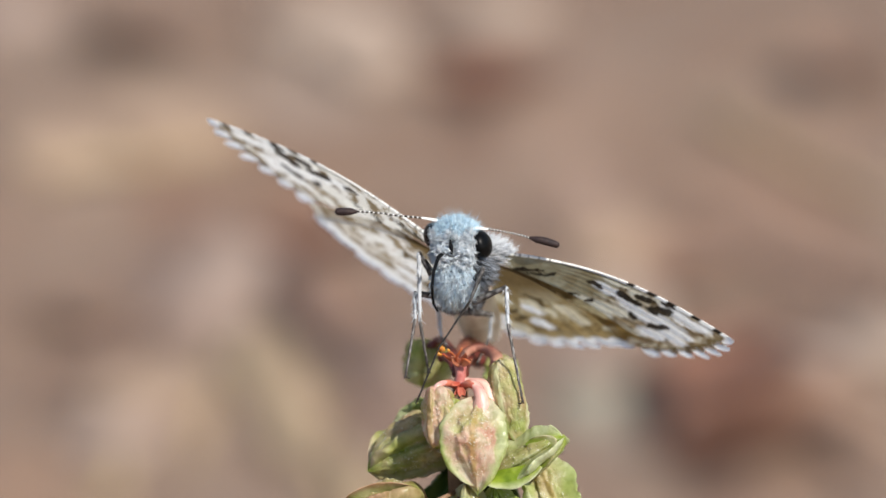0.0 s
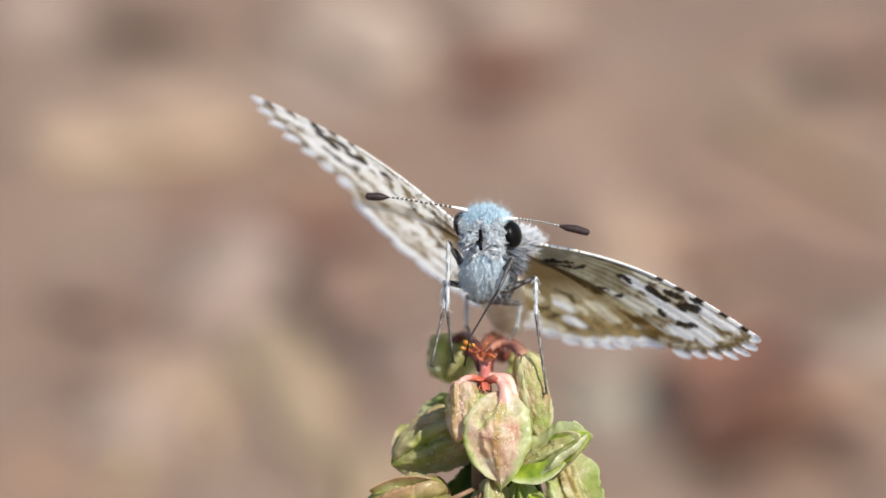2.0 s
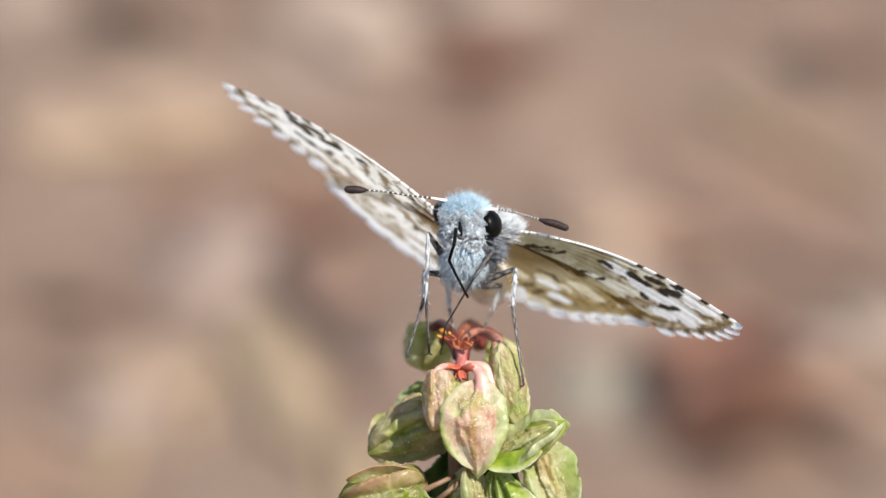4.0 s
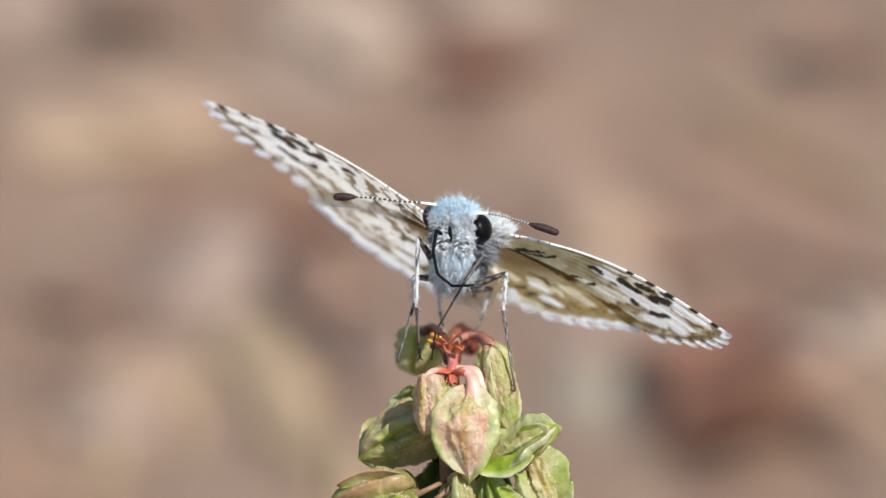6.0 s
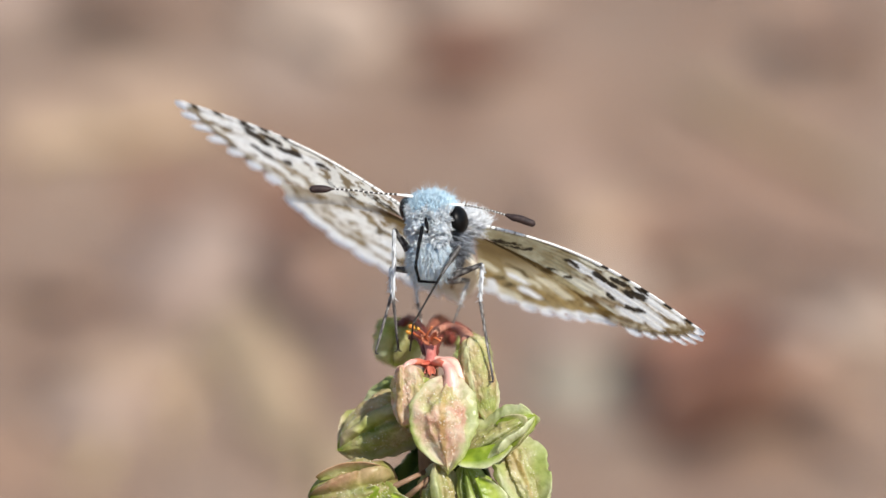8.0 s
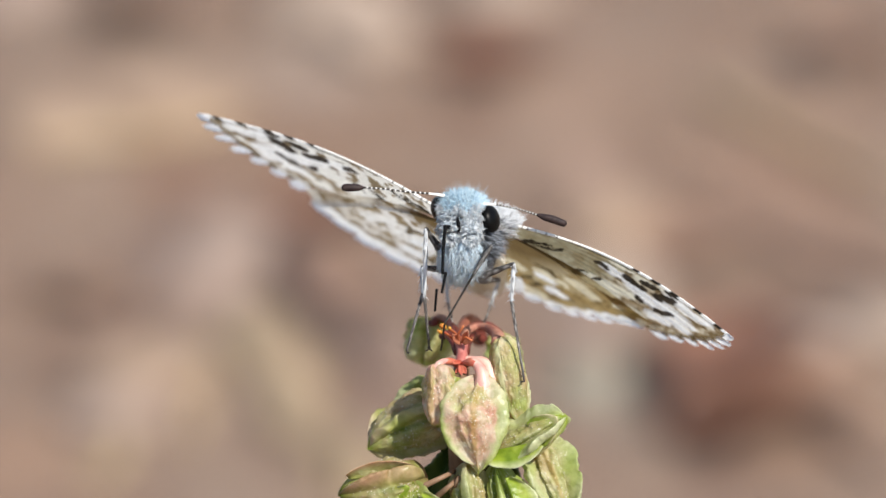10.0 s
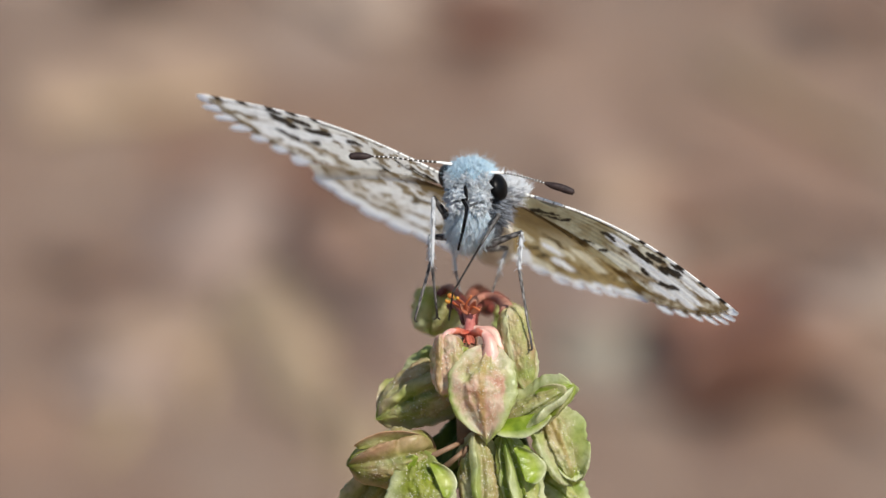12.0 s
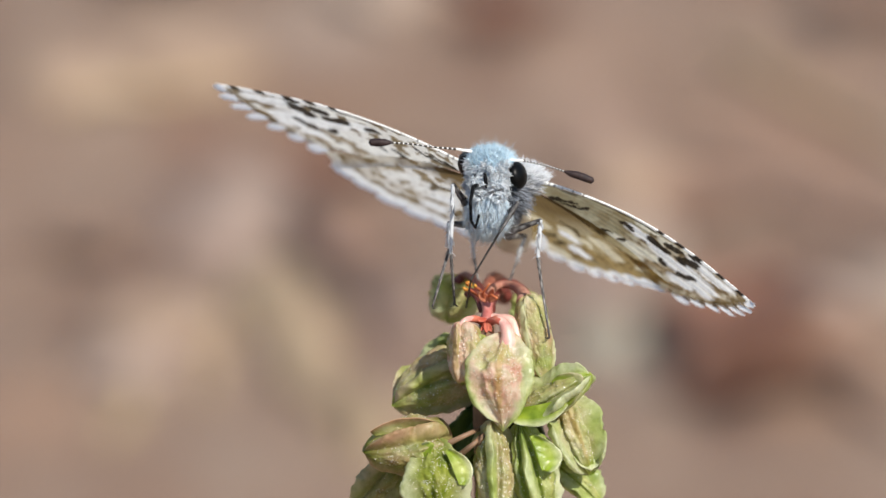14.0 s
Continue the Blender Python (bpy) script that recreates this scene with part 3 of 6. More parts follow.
def papillae(pts, faces, middle, count, seed):
    """Tiny rounded warts strewn in drifts over the rough faces of a pod."""
    rng = random.Random(seed + 40)
    mid = Vector((0, 0, 0))
    for p in pts:
        mid += p / len(pts)
    good = [f for f in faces if min(middle[i] for i in f) > 0.45]
    verts, out = [], []
    tries = 0
    while len(verts) < 9 * count and tries < 40 * count:
        tries += 1
        f = rng.choice(good)
        a, b, c, d = (pts[i] for i in f)
        p = a.lerp(b, rng.random()).lerp(d.lerp(c, rng.random()), rng.random())
        if noise.noise(p * 2.2 + Vector((seed, 0, 0))) < rng.uniform(-0.35, 0.35):
            continue
        up = (b - a).cross(d - a).normalized()
        if up.dot(p - Vector((mid.x, mid.y, p.z))) < 0:
            up = -up
        x = up.orthogonal().normalized()
        y = up.cross(x)
        r = 0.014 + 0.024 * rng.random() ** 1.5
        i = len(verts)
        for k in range(4):
            t = 1.5708 * k
            e = x * math.cos(t) + y * math.sin(t)
            verts += [p + e * r - up * 0.02, p + e * r * 0.72 + up * r * 0.75]
        verts.append(p + up * r * 1.15)
        for k in range(4):
            q = (k + 1) % 4
            out += [(i + 2 * k, i + 2 * q, i + 2 * q + 1, i + 2 * k + 1), (i + 2 * k + 1, i + 2 * q + 1, i + 8)]
    return mesh_of("papillae", verts, out)


def pod(top, tip, width, face, blush, fat=0.42, seed=1, label="", ribbed=0.25, flat=0.45, shape=None, skin=M_POD, deep_shade=0.0, warm=0.0, beaded=0):
    """A pod from its stalk end to its tip; face turns the flat face: 0 looks at the viewer's side."""
    top, tip = Vector(top), Vector(tip)
    axis = top - tip
    verts, faces, rim, rib, middle, web, neck, valley = pod_mesh(seed, fat, flat, shape)
    front = Vector((0, -1, 0))
    front = (front - axis.normalized() * front.dot(axis.normalized())).normalized()
    z = axis.normalized()
    # the rib of a face lies at 60 degrees from a keel
    x = Matrix.Rotation(radians(60 + face), 3, z) @ front
    y = z.cross(x)
    m = Matrix((x, y, z)).transposed()
    wide = width / 0.87
    pts = [m @ Vector((v.x * wide, v.y * wide, v.z * axis.length)) for v in verts]
    me = mesh_of("pod", pts, faces)
    values(me, "rim", rim)
    values(me, "rib", [r * ribbed for r in rib])
    values(me, "middle", middle)
    values(me, "web", web)
    values(me, "valley", valley)
    values(me, "neck", neck)
    values(me, "blush", [blush] * len(pts))
    values(me, "deep_shade", [deep_shade] * len(pts))
    values(me, "warm", [warm] * len(pts))
    made = part("seed_pod", me, skin, plant, label, IN_PLANT @ Matrix.Translation(top * MM))
    if beaded:
        part("papillae", papillae(pts, faces, middle, beaded, seed), M_BEAD, made, "tiny pale glistening warts")
    return made


def stalk(points, radii, material=M_STALK, name="pod_stalk", label=""):
    me, _, _ = tube(name, points, radii, 8, 6, 0.1)
    return part(name, me, material, plant, label, IN_PLANT)


NODE = (0.37, 1.20, -6.36)
# main stem, from the ground to the node near the tip
down = SPACE.inverted()
stem_foot = (down @ BASE) / MM
low = Vector((0.52, 6.00, -15.99))
me, _, _ = tube("stem", [stem_foot, stem_foot.lerp(low, 0.5) + Vector((3, 0, 0)), low, Vector((0.40, 4.50, -11.24)), NODE], [1.5, 1.3, 0.7, 0.5, 0.40], 10, 8, 0.1)
part("stem", me, M_STEM, plant, "slender green-brown stem", IN_PLANT)
stalk([NODE, (0.40, 1.60, -5.66), (0.37, 2.00, -5.16)], [0.42, 0.26, 0.34], M_PINK, label="pink jointed tip of the stem")
M_ARCH = plain("dull_rosy_stalk", (0.30, 0.10, 0.075), (0.50, 0.26, 0.18), 900, 0.6, 0.25, 0.3)
M_DUSK = plain("dusky_stalk", (0.26, 0.08, 0.05), (0.40, 0.17, 0.11), 700, 0.6, 0.25, 0.15)
# dark green for filler pods: shade of the gaps put into their colour
M_GAP_SHADE = plain("gap_shade_skin", (0.045, 0.085, 0.012), (0.11, 0.16, 0.03), 900, 0.5, 0.3, 0.3)
# pods of the tip
pod((1.41, 0.30, -6.60), (1.23, -0.50, -11.55), 3.85, 0, 1.6, 0.70, 31, "heart-shaped pod, rough pink-green face with an orange midrib", 1.0, 1.0, (1.0, 1.08), beaded=800)
pod((-0.79, 0.10, -6.16), (-0.81, -0.10, -9.28), 2.15, 20, 1.7, 0.74, 2, "small pod flushed orange-pink", 0.2, 1.0, (0.9, 0.4), warm=0.9, beaded=170)
pod((2.40, 1.40, -4.90), (3.35, 0.80, -9.15), 1.75, 30, 0.8, 0.96, 3, "tall plump green pod with a pink shoulder", 0.0, 1.0, (0.80, 0.50), warm=0.1, beaded=40)
pod((-1.20, 9.00, -4.05), (-1.62, 9.40, -6.55), 2.8, 30, 0.3, 0.66, 4, "rear pod with yellow-green keels", warm=0.1)
pod((2.20, 8.20, -4.80), (2.65, 9.50, -7.40), 2.0, 10, 0.6, 0.6, 5)
# second whorl
pod((1.76, 1.20, -11.21), (5.57, -0.40, -8.75), 3.0, 38, 0.3, 0.46, 6, "green pod with a pale crumpled tip", 0.25, 0.45, (1.2, 0.42), beaded=90)
pod((4.05, 2.20, -10.02), (5.63, 1.60, -13.85), 3.5, 12, 0.5, 0.56, 7, "broad green pod with a pale keel", 0.8, 0.45, (1.0, 0.42), deep_shade=0.3, beaded=220)
# rear and lower left pods, their green darkened as if in shade
pod((-0.26, 3.60, -8.71), (-4.36, 3.00, -10.52), 3.4, 36, 0.6, 0.74, 8, "dull green pod with pink keels", deep_shade=0.45, warm=0.5, beaded=120)
pod((-0.93, 5.00, -7.21), (-2.96, 5.50, -9.85), 2.4, 0, 0.0, 0.55, 9, deep_shade=0.75)
pod((-1.42, 1.00, -11.93), (-5.70, 0.20, -12.73), 3.3, 36, 0.5, 0.72, 10, "green pod with a brownish pink keel", deep_shade=0.95, warm=0.9, beaded=170)
pod((-2.25, 0.20, -11.72), (-1.95, -0.40, -16.21), 3.5, 4, 0.2, 0.66, 11, "pale green pod with a speckled face and spreading keels", 0.12, 1.0, (1.25, 0.62), deep_shade=0.9, beaded=420)
pod((0.62, 0.50, -11.24), (0.84, -0.20, -16.23), 2.7, 52, 0.6, 0.62, 12, "ribbed pod with a pink flush", 0.5, 0.45, (1.05, 0.5), deep_shade=0.35, beaded=600)
pod((2.03, 0.20, -11.09), (3.28, 0.40, -16.22), 3.1, 52, 0.0, 0.60, 13, "pale green pod", 0.25, 0.3, (1.3, 0.65), deep_shade=0.25, beaded=150)
pod((-4.16, 3.40, -13.47), (-6.26, 3.40, -15.91), 3.0, 20, 0.3, 0.5, 14, deep_shade=0.7, warm=0.5)
pod((3.88, 3.60, -13.49), (6.22, 3.80, -15.52), 2.2, 35, 0.0, 0.5, 15)
# filler pods behind, painted dark as the shade between the front pods
pod((0.43, 4.40, -10.95), (-1.73, 4.00, -14.67), 3.2, 0, 0.2, 0.6, 16, skin=M_GAP_SHADE)
pod((0.87, 4.40, -10.66), (3.46, 4.20, -14.40), 3.2, 0, 0.2, 0.6, 17, skin=M_GAP_SHADE)
pod((0.29, 4.20, -8.34), (0.00, 4.60, -11.82), 3.0, 0, 0.0, 0.6, 20, skin=M_GAP_SHADE)


def flap(a, b, tip, curl, blush, seed, label="thin pale wing of a pod"):
    """A crumpled membrane that stands off a pod: from a to b along its foot, out to its tip, curling to the front."""
    a, b, tip = Vector(a), Vector(b), Vector(tip)
    mid = (a + b) / 2
    n, m = 22, 10
    front = Vector((0, -1, 0))
    verts, rim, web, zero = [], [], [], []
    for layer in (0, 1):
        for i in range(n + 1):
            s = i / n
            foot = a.lerp(b, s)
            far = (tip - mid) * math.sin(math.pi * (0.04 + 0.92 * s)) ** 0.6 + (b - a) * (s - 0.5) * 0.12
            for j in range(m + 1):
                q = j / m
                crimp = noise.noise(Vector((s * 5.0, q * 1.5, seed))) * 0.22 * q + noise.noise(Vector((s * 11.0, q * 2.0, seed + 3))) * 0.07 * q
                p = foot + far * (q + 0.25 * crimp) + front * (curl * (q * q - 0.35 * q) + crimp * 0.7)
                verts.append(p - front * 0.07 * layer)
                rim.append(max(0.0, (q - 0.62) / 0.38))
                web.append(0.8)
                zero.append(0.5 * max(0.0, 1 - 2.2 * q))
    k = (n + 1) * (m + 1)
    faces = []
    for i in range(n):
        for j in range(m):
            c = i * (m + 1) + j
            faces += [(c, c + 1, c + m + 2, c + m + 1), (k + c, k + c + m + 1, k + c + m + 2, k + c + 1)]
    edge = [j for j in range(m + 1)] + [i * (m + 1) + m for i in range(1, n + 1)] + [n * (m + 1) + j for j in range(m - 1, -1, -1)] + [i * (m + 1) for i in range(n - 1, 0, -1)]
    for p, q in zip(edge, edge[1:] + edge[:1]):
        faces.append((q, p, k + p, k + q))
    me = mesh_of("pod_wing", [v - mid for v in verts], faces)
    for name, vals in (("rim", rim), ("web", web), ("valley", zero), ("blush", [blush] * len(verts)), ("warm", [min(1.0, blush)] * len(verts)), ("middle", [0.3 * blush] * len(verts))):
        values(me, name, vals)
    part("pod_wing", me, M_POD, plant, label, IN_PLANT @ Matrix.Translation(mid * MM))


flap((-1.65, -1.05, -12.58), (-0.95, -1.15, -14.25), (-0.34, -0.50, -13.29), 0.5, 0.0, 1)
flap((-2.18, -0.90, -12.27), (-2.96, -0.90, -14.11), (-3.65, -0.10, -12.99), 0.4, 0.0, 2)
flap((2.53, -0.60, -11.83), (3.14, -0.80, -13.50), (4.17, -0.20, -12.70), 0.5, 0.0, 3)
flap((3.60, -0.40, -9.09), (4.28, -0.40, -10.38), (5.17, -0.60, -8.85), 0.4, 0.3, 4, "pale crumpled tip of a pod")
flap((4.24, -0.70, -9.97), (1.52, -0.30, -10.55), (2.97, -0.90, -11.30), 0.4, 0.0, 5)
flap((6.13, 1.30, -12.46), (4.82, 0.90, -12.66), (5.68, 1.20, -13.59), 0.4, 0.0, 6)
flap((-1.92, 0.20, -11.60), (-5.18, -0.40, -11.90), (-3.65, -0.50, -10.94), 0.6, 1.2, 7, "rolled pinkish rim of a pod")
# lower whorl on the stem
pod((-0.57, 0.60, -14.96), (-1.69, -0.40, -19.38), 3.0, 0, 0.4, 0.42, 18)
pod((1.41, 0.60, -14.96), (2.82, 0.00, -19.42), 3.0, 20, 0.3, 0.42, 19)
# curved stalks of the tip
stalk([NODE, (-0.23, 0.60, -6.05), (-0.68, 0.00, -6.09), (-0.90, -0.10, -6.44), (-0.93, -0.10, -6.83)], [0.20, 0.15, 0.16, 0.24, 0.40], M_ROSY)
stalk([NODE, (0.79, 0.40, -6.05), (1.18, 0.10, -6.26), (1.41, -0.10, -6.84), (1.40, -0.10, -7.75)], [0.20, 0.17, 0.26, 0.36, 0.58], M_ROSY)
stalk([(0.37, 1.40, -5.99), (0.96, 1.20, -5.99), (1.59, 1.00, -6.21), (1.87, 0.80, -7.05)], [0.18, 0.20, 0.30, 0.42], M_ROSY)
stalk([(0.35, 1.80, -5.60), (0.55, 3.40, -4.80), (1.05, 4.60, -4.42), (1.70, 4.20, -4.45), (2.15, 2.60, -4.75), (2.32, 1.60, -5.20)], [0.24, 0.20, 0.20, 0.22, 0.30, 0.48], M_ARCH, label="dull rosy stalk arching to the tall pod")
stalk([(0.30, 2.60, -5.50), (0.45, 6.60, -4.62), (0.82, 10.60, -4.30), (1.25, 12.00, -4.65), (1.45, 12.40, -5.40)], [0.30, 0.36, 0.44, 0.44, 0.50], M_DUSK, label="dusky red stalk arching behind the tip")
stalk([(0.37, 2.20, -5.16), (-0.17, 5.20, -4.34), (-0.69, 7.80, -4.01), (-1.18, 8.40, -4.42)], [0.24, 0.20, 0.20, 0.3])
stalk([(0.37, 2.40, -5.17), (0.81, 5.00, -4.49), (1.69, 6.40, -4.35), (2.40, 6.60, -4.82)], [0.22, 0.20, 0.20, 0.22])
stalk([(0.46, 2.60, -5.69), (0.64, 4.40, -5.05), (1.11, 6.00, -4.75), (1.46, 6.60, -5.11)], [0.34, 0.34, 0.3, 0.3])
stalk([(0.17, 2.40, -5.68), (-0.06, 3.00, -5.07), (-0.40, 3.80, -4.75), (-0.63, 4.20, -4.93)], [0.22, 0.22, 0.22, 0.2])
# their red feet at the node
stalk([NODE, (0.10, 0.90, -6.17), (-0.23, 0.60, -6.04), (-0.50, 0.25, -6.05)], [0.24, 0.20, 0.185, 0.15], M_CALYX, label="orange-red foot of a stalk")
stalk([NODE, (0.62, 0.70, -6.14), (0.85, 0.35, -6.07), (1.08, 0.10, -6.18)], [0.24, 0.22, 0.215, 0.22], M_CALYX, label="orange-red foot of a stalk")
# stalks of the second whorl
for a, b, c, r in (((0.51, 2.60, -11.47), (-0.34, 0.00, -11.70), (-1.52, -0.20, -12.25), 0.20), ((0.51, 2.40, -11.68), (-0.11, -0.20, -12.14), (-0.90, 0.20, -12.84), 0.20),
                   ((0.46, 2.40, -11.83), (0.23, -0.20, -11.85), (-0.11, 0.40, -12.69), 0.18), ((0.51, 2.60, -11.41), (1.56, 1.00, -11.74), (2.55, 1.00, -12.02), 0.20), ((0.52, 3.00, -11.15), (2.00, 2.20, -10.76), (3.14, 2.00, -10.52), 0.20)):
    stalk([a, b, c], [r * 0.85, r * 0.62, r * 0.8], M_STEM)
# stamens of the uppermost flower
for pts, r in (([(0.37, 1.80, -5.15), (0.03, 1.20, -4.65), (-0.23, 0.60, -4.44)], 0.16), ([(0.37, 1.80, -5.15), (0.17, 0.80, -4.79), (0.45, 0.40, -4.27)], 0.13),
               ([(0.37, 1.80, -5.15), (0.54, 1.00, -4.85), (0.88, 0.80, -5.01)], 0.14), ([(0.37, 1.80, -5.15), (-0.17, 1.60, -4.86), (-0.54, 1.20, -4.57)], 0.14)):
    stalk(pts, [r * 0.7, r * 0.45, r * 0.5], M_STAMEN, "stamen")
for c, r in (((-0.57, 0.90, -4.30), (0.19, 0.11, 0.13)), ((-0.72, 1.00, -4.57), (0.17, 0.10, 0.10)), ((-0.23, 0.50, -4.38), (0.10, 0.08, 0.08))):
    part("anther", blob(c, r, (0, 30, 20), 0.5, 16), M_ANTHER, plant, "yellow anther", IN_PLANT)


M_PETAL = plain("petal_skin", (0.34, 0.085, 0.05), (0.52, 0.24, 0.13), 1800, 0.45, 0.4, 0.5)


def calyx_lobe(base, tip, width, label, skin=M_CALYX):
    """A small cupped lobe of the calyx."""
    base, tip = Vector(base), Vector(tip)
    way = tip - base
    side = way.cross(Vector((0, -1, 0))).normalized()
    up = side.cross(way).normalized()
    verts, faces = [], []
    for layer in (0, 1):
        for i in range(9):
            t = i / 8
            half = width * math.sin(math.pi * (0.12 + 0.86 * t)) ** 0.7
            for j in range(7):
                q = -1 + j / 3
                verts.append(base + way * t + side * q * half + up * (0.35 * width * q * q + 0.25 * width * t * t - 0.06 * layer))
    for i in range(8):
        for j in range(6):
            a = i * 7 + j
            faces += [(a, a + 1, a + 8, a + 7), (63 + a, 63 + a + 7, 63 + a + 8, 63 + a + 1)]
    rim = [j for j in range(7)] + [i * 7 + 6 for i in range(1, 9)] + [56 + j for j in range(5, -1, -1)] + [i * 7 for i in range(7, 0, -1)]
    for p, q in zip(rim, rim[1:] + rim[:1]):
        faces.append((q, p, 63 + p, 63 + q))
    part("calyx_lobe", mesh_of("calyx_lobe", verts, faces), skin, plant, label, IN_PLANT)


for base, tip, wide in (((0.37, 0.60, -6.31), (0.05, 0.10, -6.62), 0.12), ((0.37, 0.40, -6.30), (0.60, -0.10, -6.66), 0.15), ((0.31, 0.30, -6.24), (0.36, -0.20, -6.72), 0.13),
                        ((0.34, 0.80, -6.06), (-0.11, 0.20, -6.12), 0.11)):
    calyx_lobe(base, tip, wide, "orange-red calyx lobe")
for base, tip, wide in (((0.37, 1.40, -5.14), (-0.11, 0.60, -4.67), 0.22), ((0.40, 1.40, -5.14), (0.68, 0.80, -4.50), 0.16), ((0.45, 1.40, -5.20), (0.96, 0.90, -4.84), 0.14)):
    calyx_lobe(base, tip, wide, "dull red shrivelled petal", M_PETAL)


# ---- butterfly ----
butterfly = new("butterfly")
REST = SPACE @ Matrix.Translation(HEAD * MM)
butterfly.matrix_basis = REST
tagged(butterfly, "small checkered skipper butterfly with blue-grey fur, perched on the seed spike", "butterfly")
HERE = Matrix.Translation(-HEAD * MM)


def body_pose(right, up, pitch):
    return REST @ Matrix.Translation((right * MM, 0, up * MM)) @ Matrix.Rotation(radians(pitch), 4, "X")


def mixc(a, b, k):
    k = max(0.0, min(1.0, k))
    return tuple(x + (y - x) * k for x, y in zip(a, b))


WHITE, TAN, DARK = (0.95, 0.94, 0.90), (0.21, 0.14, 0.05), (0.020, 0.014, 0.009)


def step(x, a, b):
    return max(0.0, min(1.0, (x - a) / (b - a)))


def band(x, a, b, soft):
    return step(x, a - soft, a + soft) * (1 - step(x, b - soft, b + soft))


# markings, as rounded strokes in the plane of a wing: from, to, half width (millimetres)
FORE_DARK = ((0.75, 1.47, 1.12, 1.15, 0.25), (1.12, 1.21, 2.15, 0.88, 0.13), (2.28, 1.28, 2.70, 0.91, 0.17), (1.30, 1.56, 2.33, 1.21, 0.09), (2.16, 2.27, 2.45, 2.36, 0.15),
             (1.74, 2.07, 1.93, 2.15, 0.10), (3.68, 2.80, 3.84, 3.04, 0.20), (3.78, 2.62, 4.25, 2.39, 0.14), (2.55, 2.57, 3.00, 2.80, 0.14), (4.69, 3.07, 5.06, 2.51, 0.12),
             (4.74, 0.74, 5.14, 0.90, 0.25), (6.39, 0.97, 7.35, 1.29, 0.32), (7.42, 0.54, 7.99, 0.41, 0.32), (8.33, 1.34, 8.94, 0.78, 0.41), (8.38, 3.23, 9.24, 2.55, 0.22),
             (7.26, 2.71, 7.55, 2.89, 0.22), (8.74, 0.08, 9.08, 0.10, 0.29))
FORE_BROWN = ((9.81, 2.12, 10.47, 2.05, 0.43), (10.92, 0.08, 11.87, 0.20, 0.26), (7.71, 3.59, 8.50, 3.34, 0.38), (8.07, 5.00, 9.14, 4.49, 0.30), (9.82, 0.62, 10.25, 0.54, 0.40),
              (9.92, 4.11, 11.24, 2.78, 0.24), (6.10, 4.20, 7.00, 4.60, 0.40), (6.60, 3.70, 7.20, 3.60, 0.30))
FORE_WHITE = ((5.16, 0.82, 6.23, 1.17, 0.42), (6.86, 1.69, 7.86, 2.36, 0.46), (7.38, 1.96, 8.45, 2.56, 0.49), (8.62, 1.95, 9.92, 2.46, 0.62), (9.06, 0.38, 10.00, 0.90, 0.57),
              (10.41, 0.99, 11.08, 0.68, 0.50), (8.47, 3.90, 9.08, 3.79, 0.52), (9.41, 3.32, 10.17, 3.55, 0.52), (10.41, 2.55, 10.57, 2.58, 0.35))
FORE_CREAM = ((5.56, -0.13, 6.37, -0.04, 0.33), (7.00, 0.32, 7.66, 0.35, 0.30), (8.28, 0.10, 8.86, 0.01, 0.28), (4.20, 3.45, 5.50, 4.31, 0.40), (4.66, 2.87, 5.94, 3.72, 0.55),
              (5.52, 2.86, 6.90, 2.85, 0.45), (7.20, 4.60, 7.80, 4.90, 0.35))
HIND_DARK = ((1.13, 7.68, 1.58, 7.16, 0.17), (1.82, 8.20, 2.25, 7.54, 0.17), (1.75, 4.70, 2.55, 4.75, 0.20), (2.55, 4.80, 2.80, 5.30, 0.20))
HIND_BROWN = ((5.45, 5.17, 6.22, 6.06, 0.80), (6.11, 4.50, 7.47, 4.78, 1.20), (3.54, 7.08, 5.01, 6.66, 0.50), (2.20, 8.60, 3.00, 8.45, 0.35), (0.60, 7.60, 1.20, 8.30, 0.40))
HIND_WHITE = ((2.07, 6.28, 2.64, 6.37, 0.38), (2.89, 7.65, 3.47, 7.62, 0.44), (0.93, 8.60, 1.14, 9.30, 0.34))
HIND_CREAM = ((6.50, 5.09, 6.81, 4.79, 0.26), (1.64, 9.00, 2.52, 9.10, 0.38), (1.89, 5.60, 3.42, 5.84, 0.36), (3.80, 4.80, 5.10, 5.40, 0.50), (4.70, 3.10, 6.00, 3.53, 0.50), (0.40, 6.20, 0.90, 6.60, 0.40))
COSTA_DARK = ((0.572, 0.016), (0.662, 0.022), (0.748, 0.020), (0.858, 0.020), (0.955, 0.018))


def strokes(x, y, marks, soft=0.25):
    """How far the place lies inside any of the strokes."""
    most = 0.0
    for ax, ay, bx, by, r in marks:
        far = r * (1 + soft)
        if min(ax, bx) - far < x < max(ax, bx) + far and min(ay, by) - far < y < max(ay, by) + far:
            dx, dy = bx - ax, by - ay
            k = max(0.0, min(1.0, ((x - ax) * dx + (y - ay) * dy) / (dx * dx + dy * dy)))
            d = math.hypot(x - ax - k * dx, y - ay - k * dy) / r
            most = max(most, 1 - step(d, 1 - soft, 1 + soft))
    return most


def costa_color(u):
    """The leading edge: pale and finely speckled inward, checkered outward."""
    if u < 0.53:
        return mixc((0.86, 0.85, 0.80), DARK, step(noise.noise(Vector((u * 95.0, 2.0, 5.0))), 0.10, 0.3) * 0.75 * (1 - step(u, 0.25, 0.42)))
    return mixc(WHITE, DARK, max(1 - step(abs(u - a) / r, 0.75, 1.15) for a, r in COSTA_DARK))


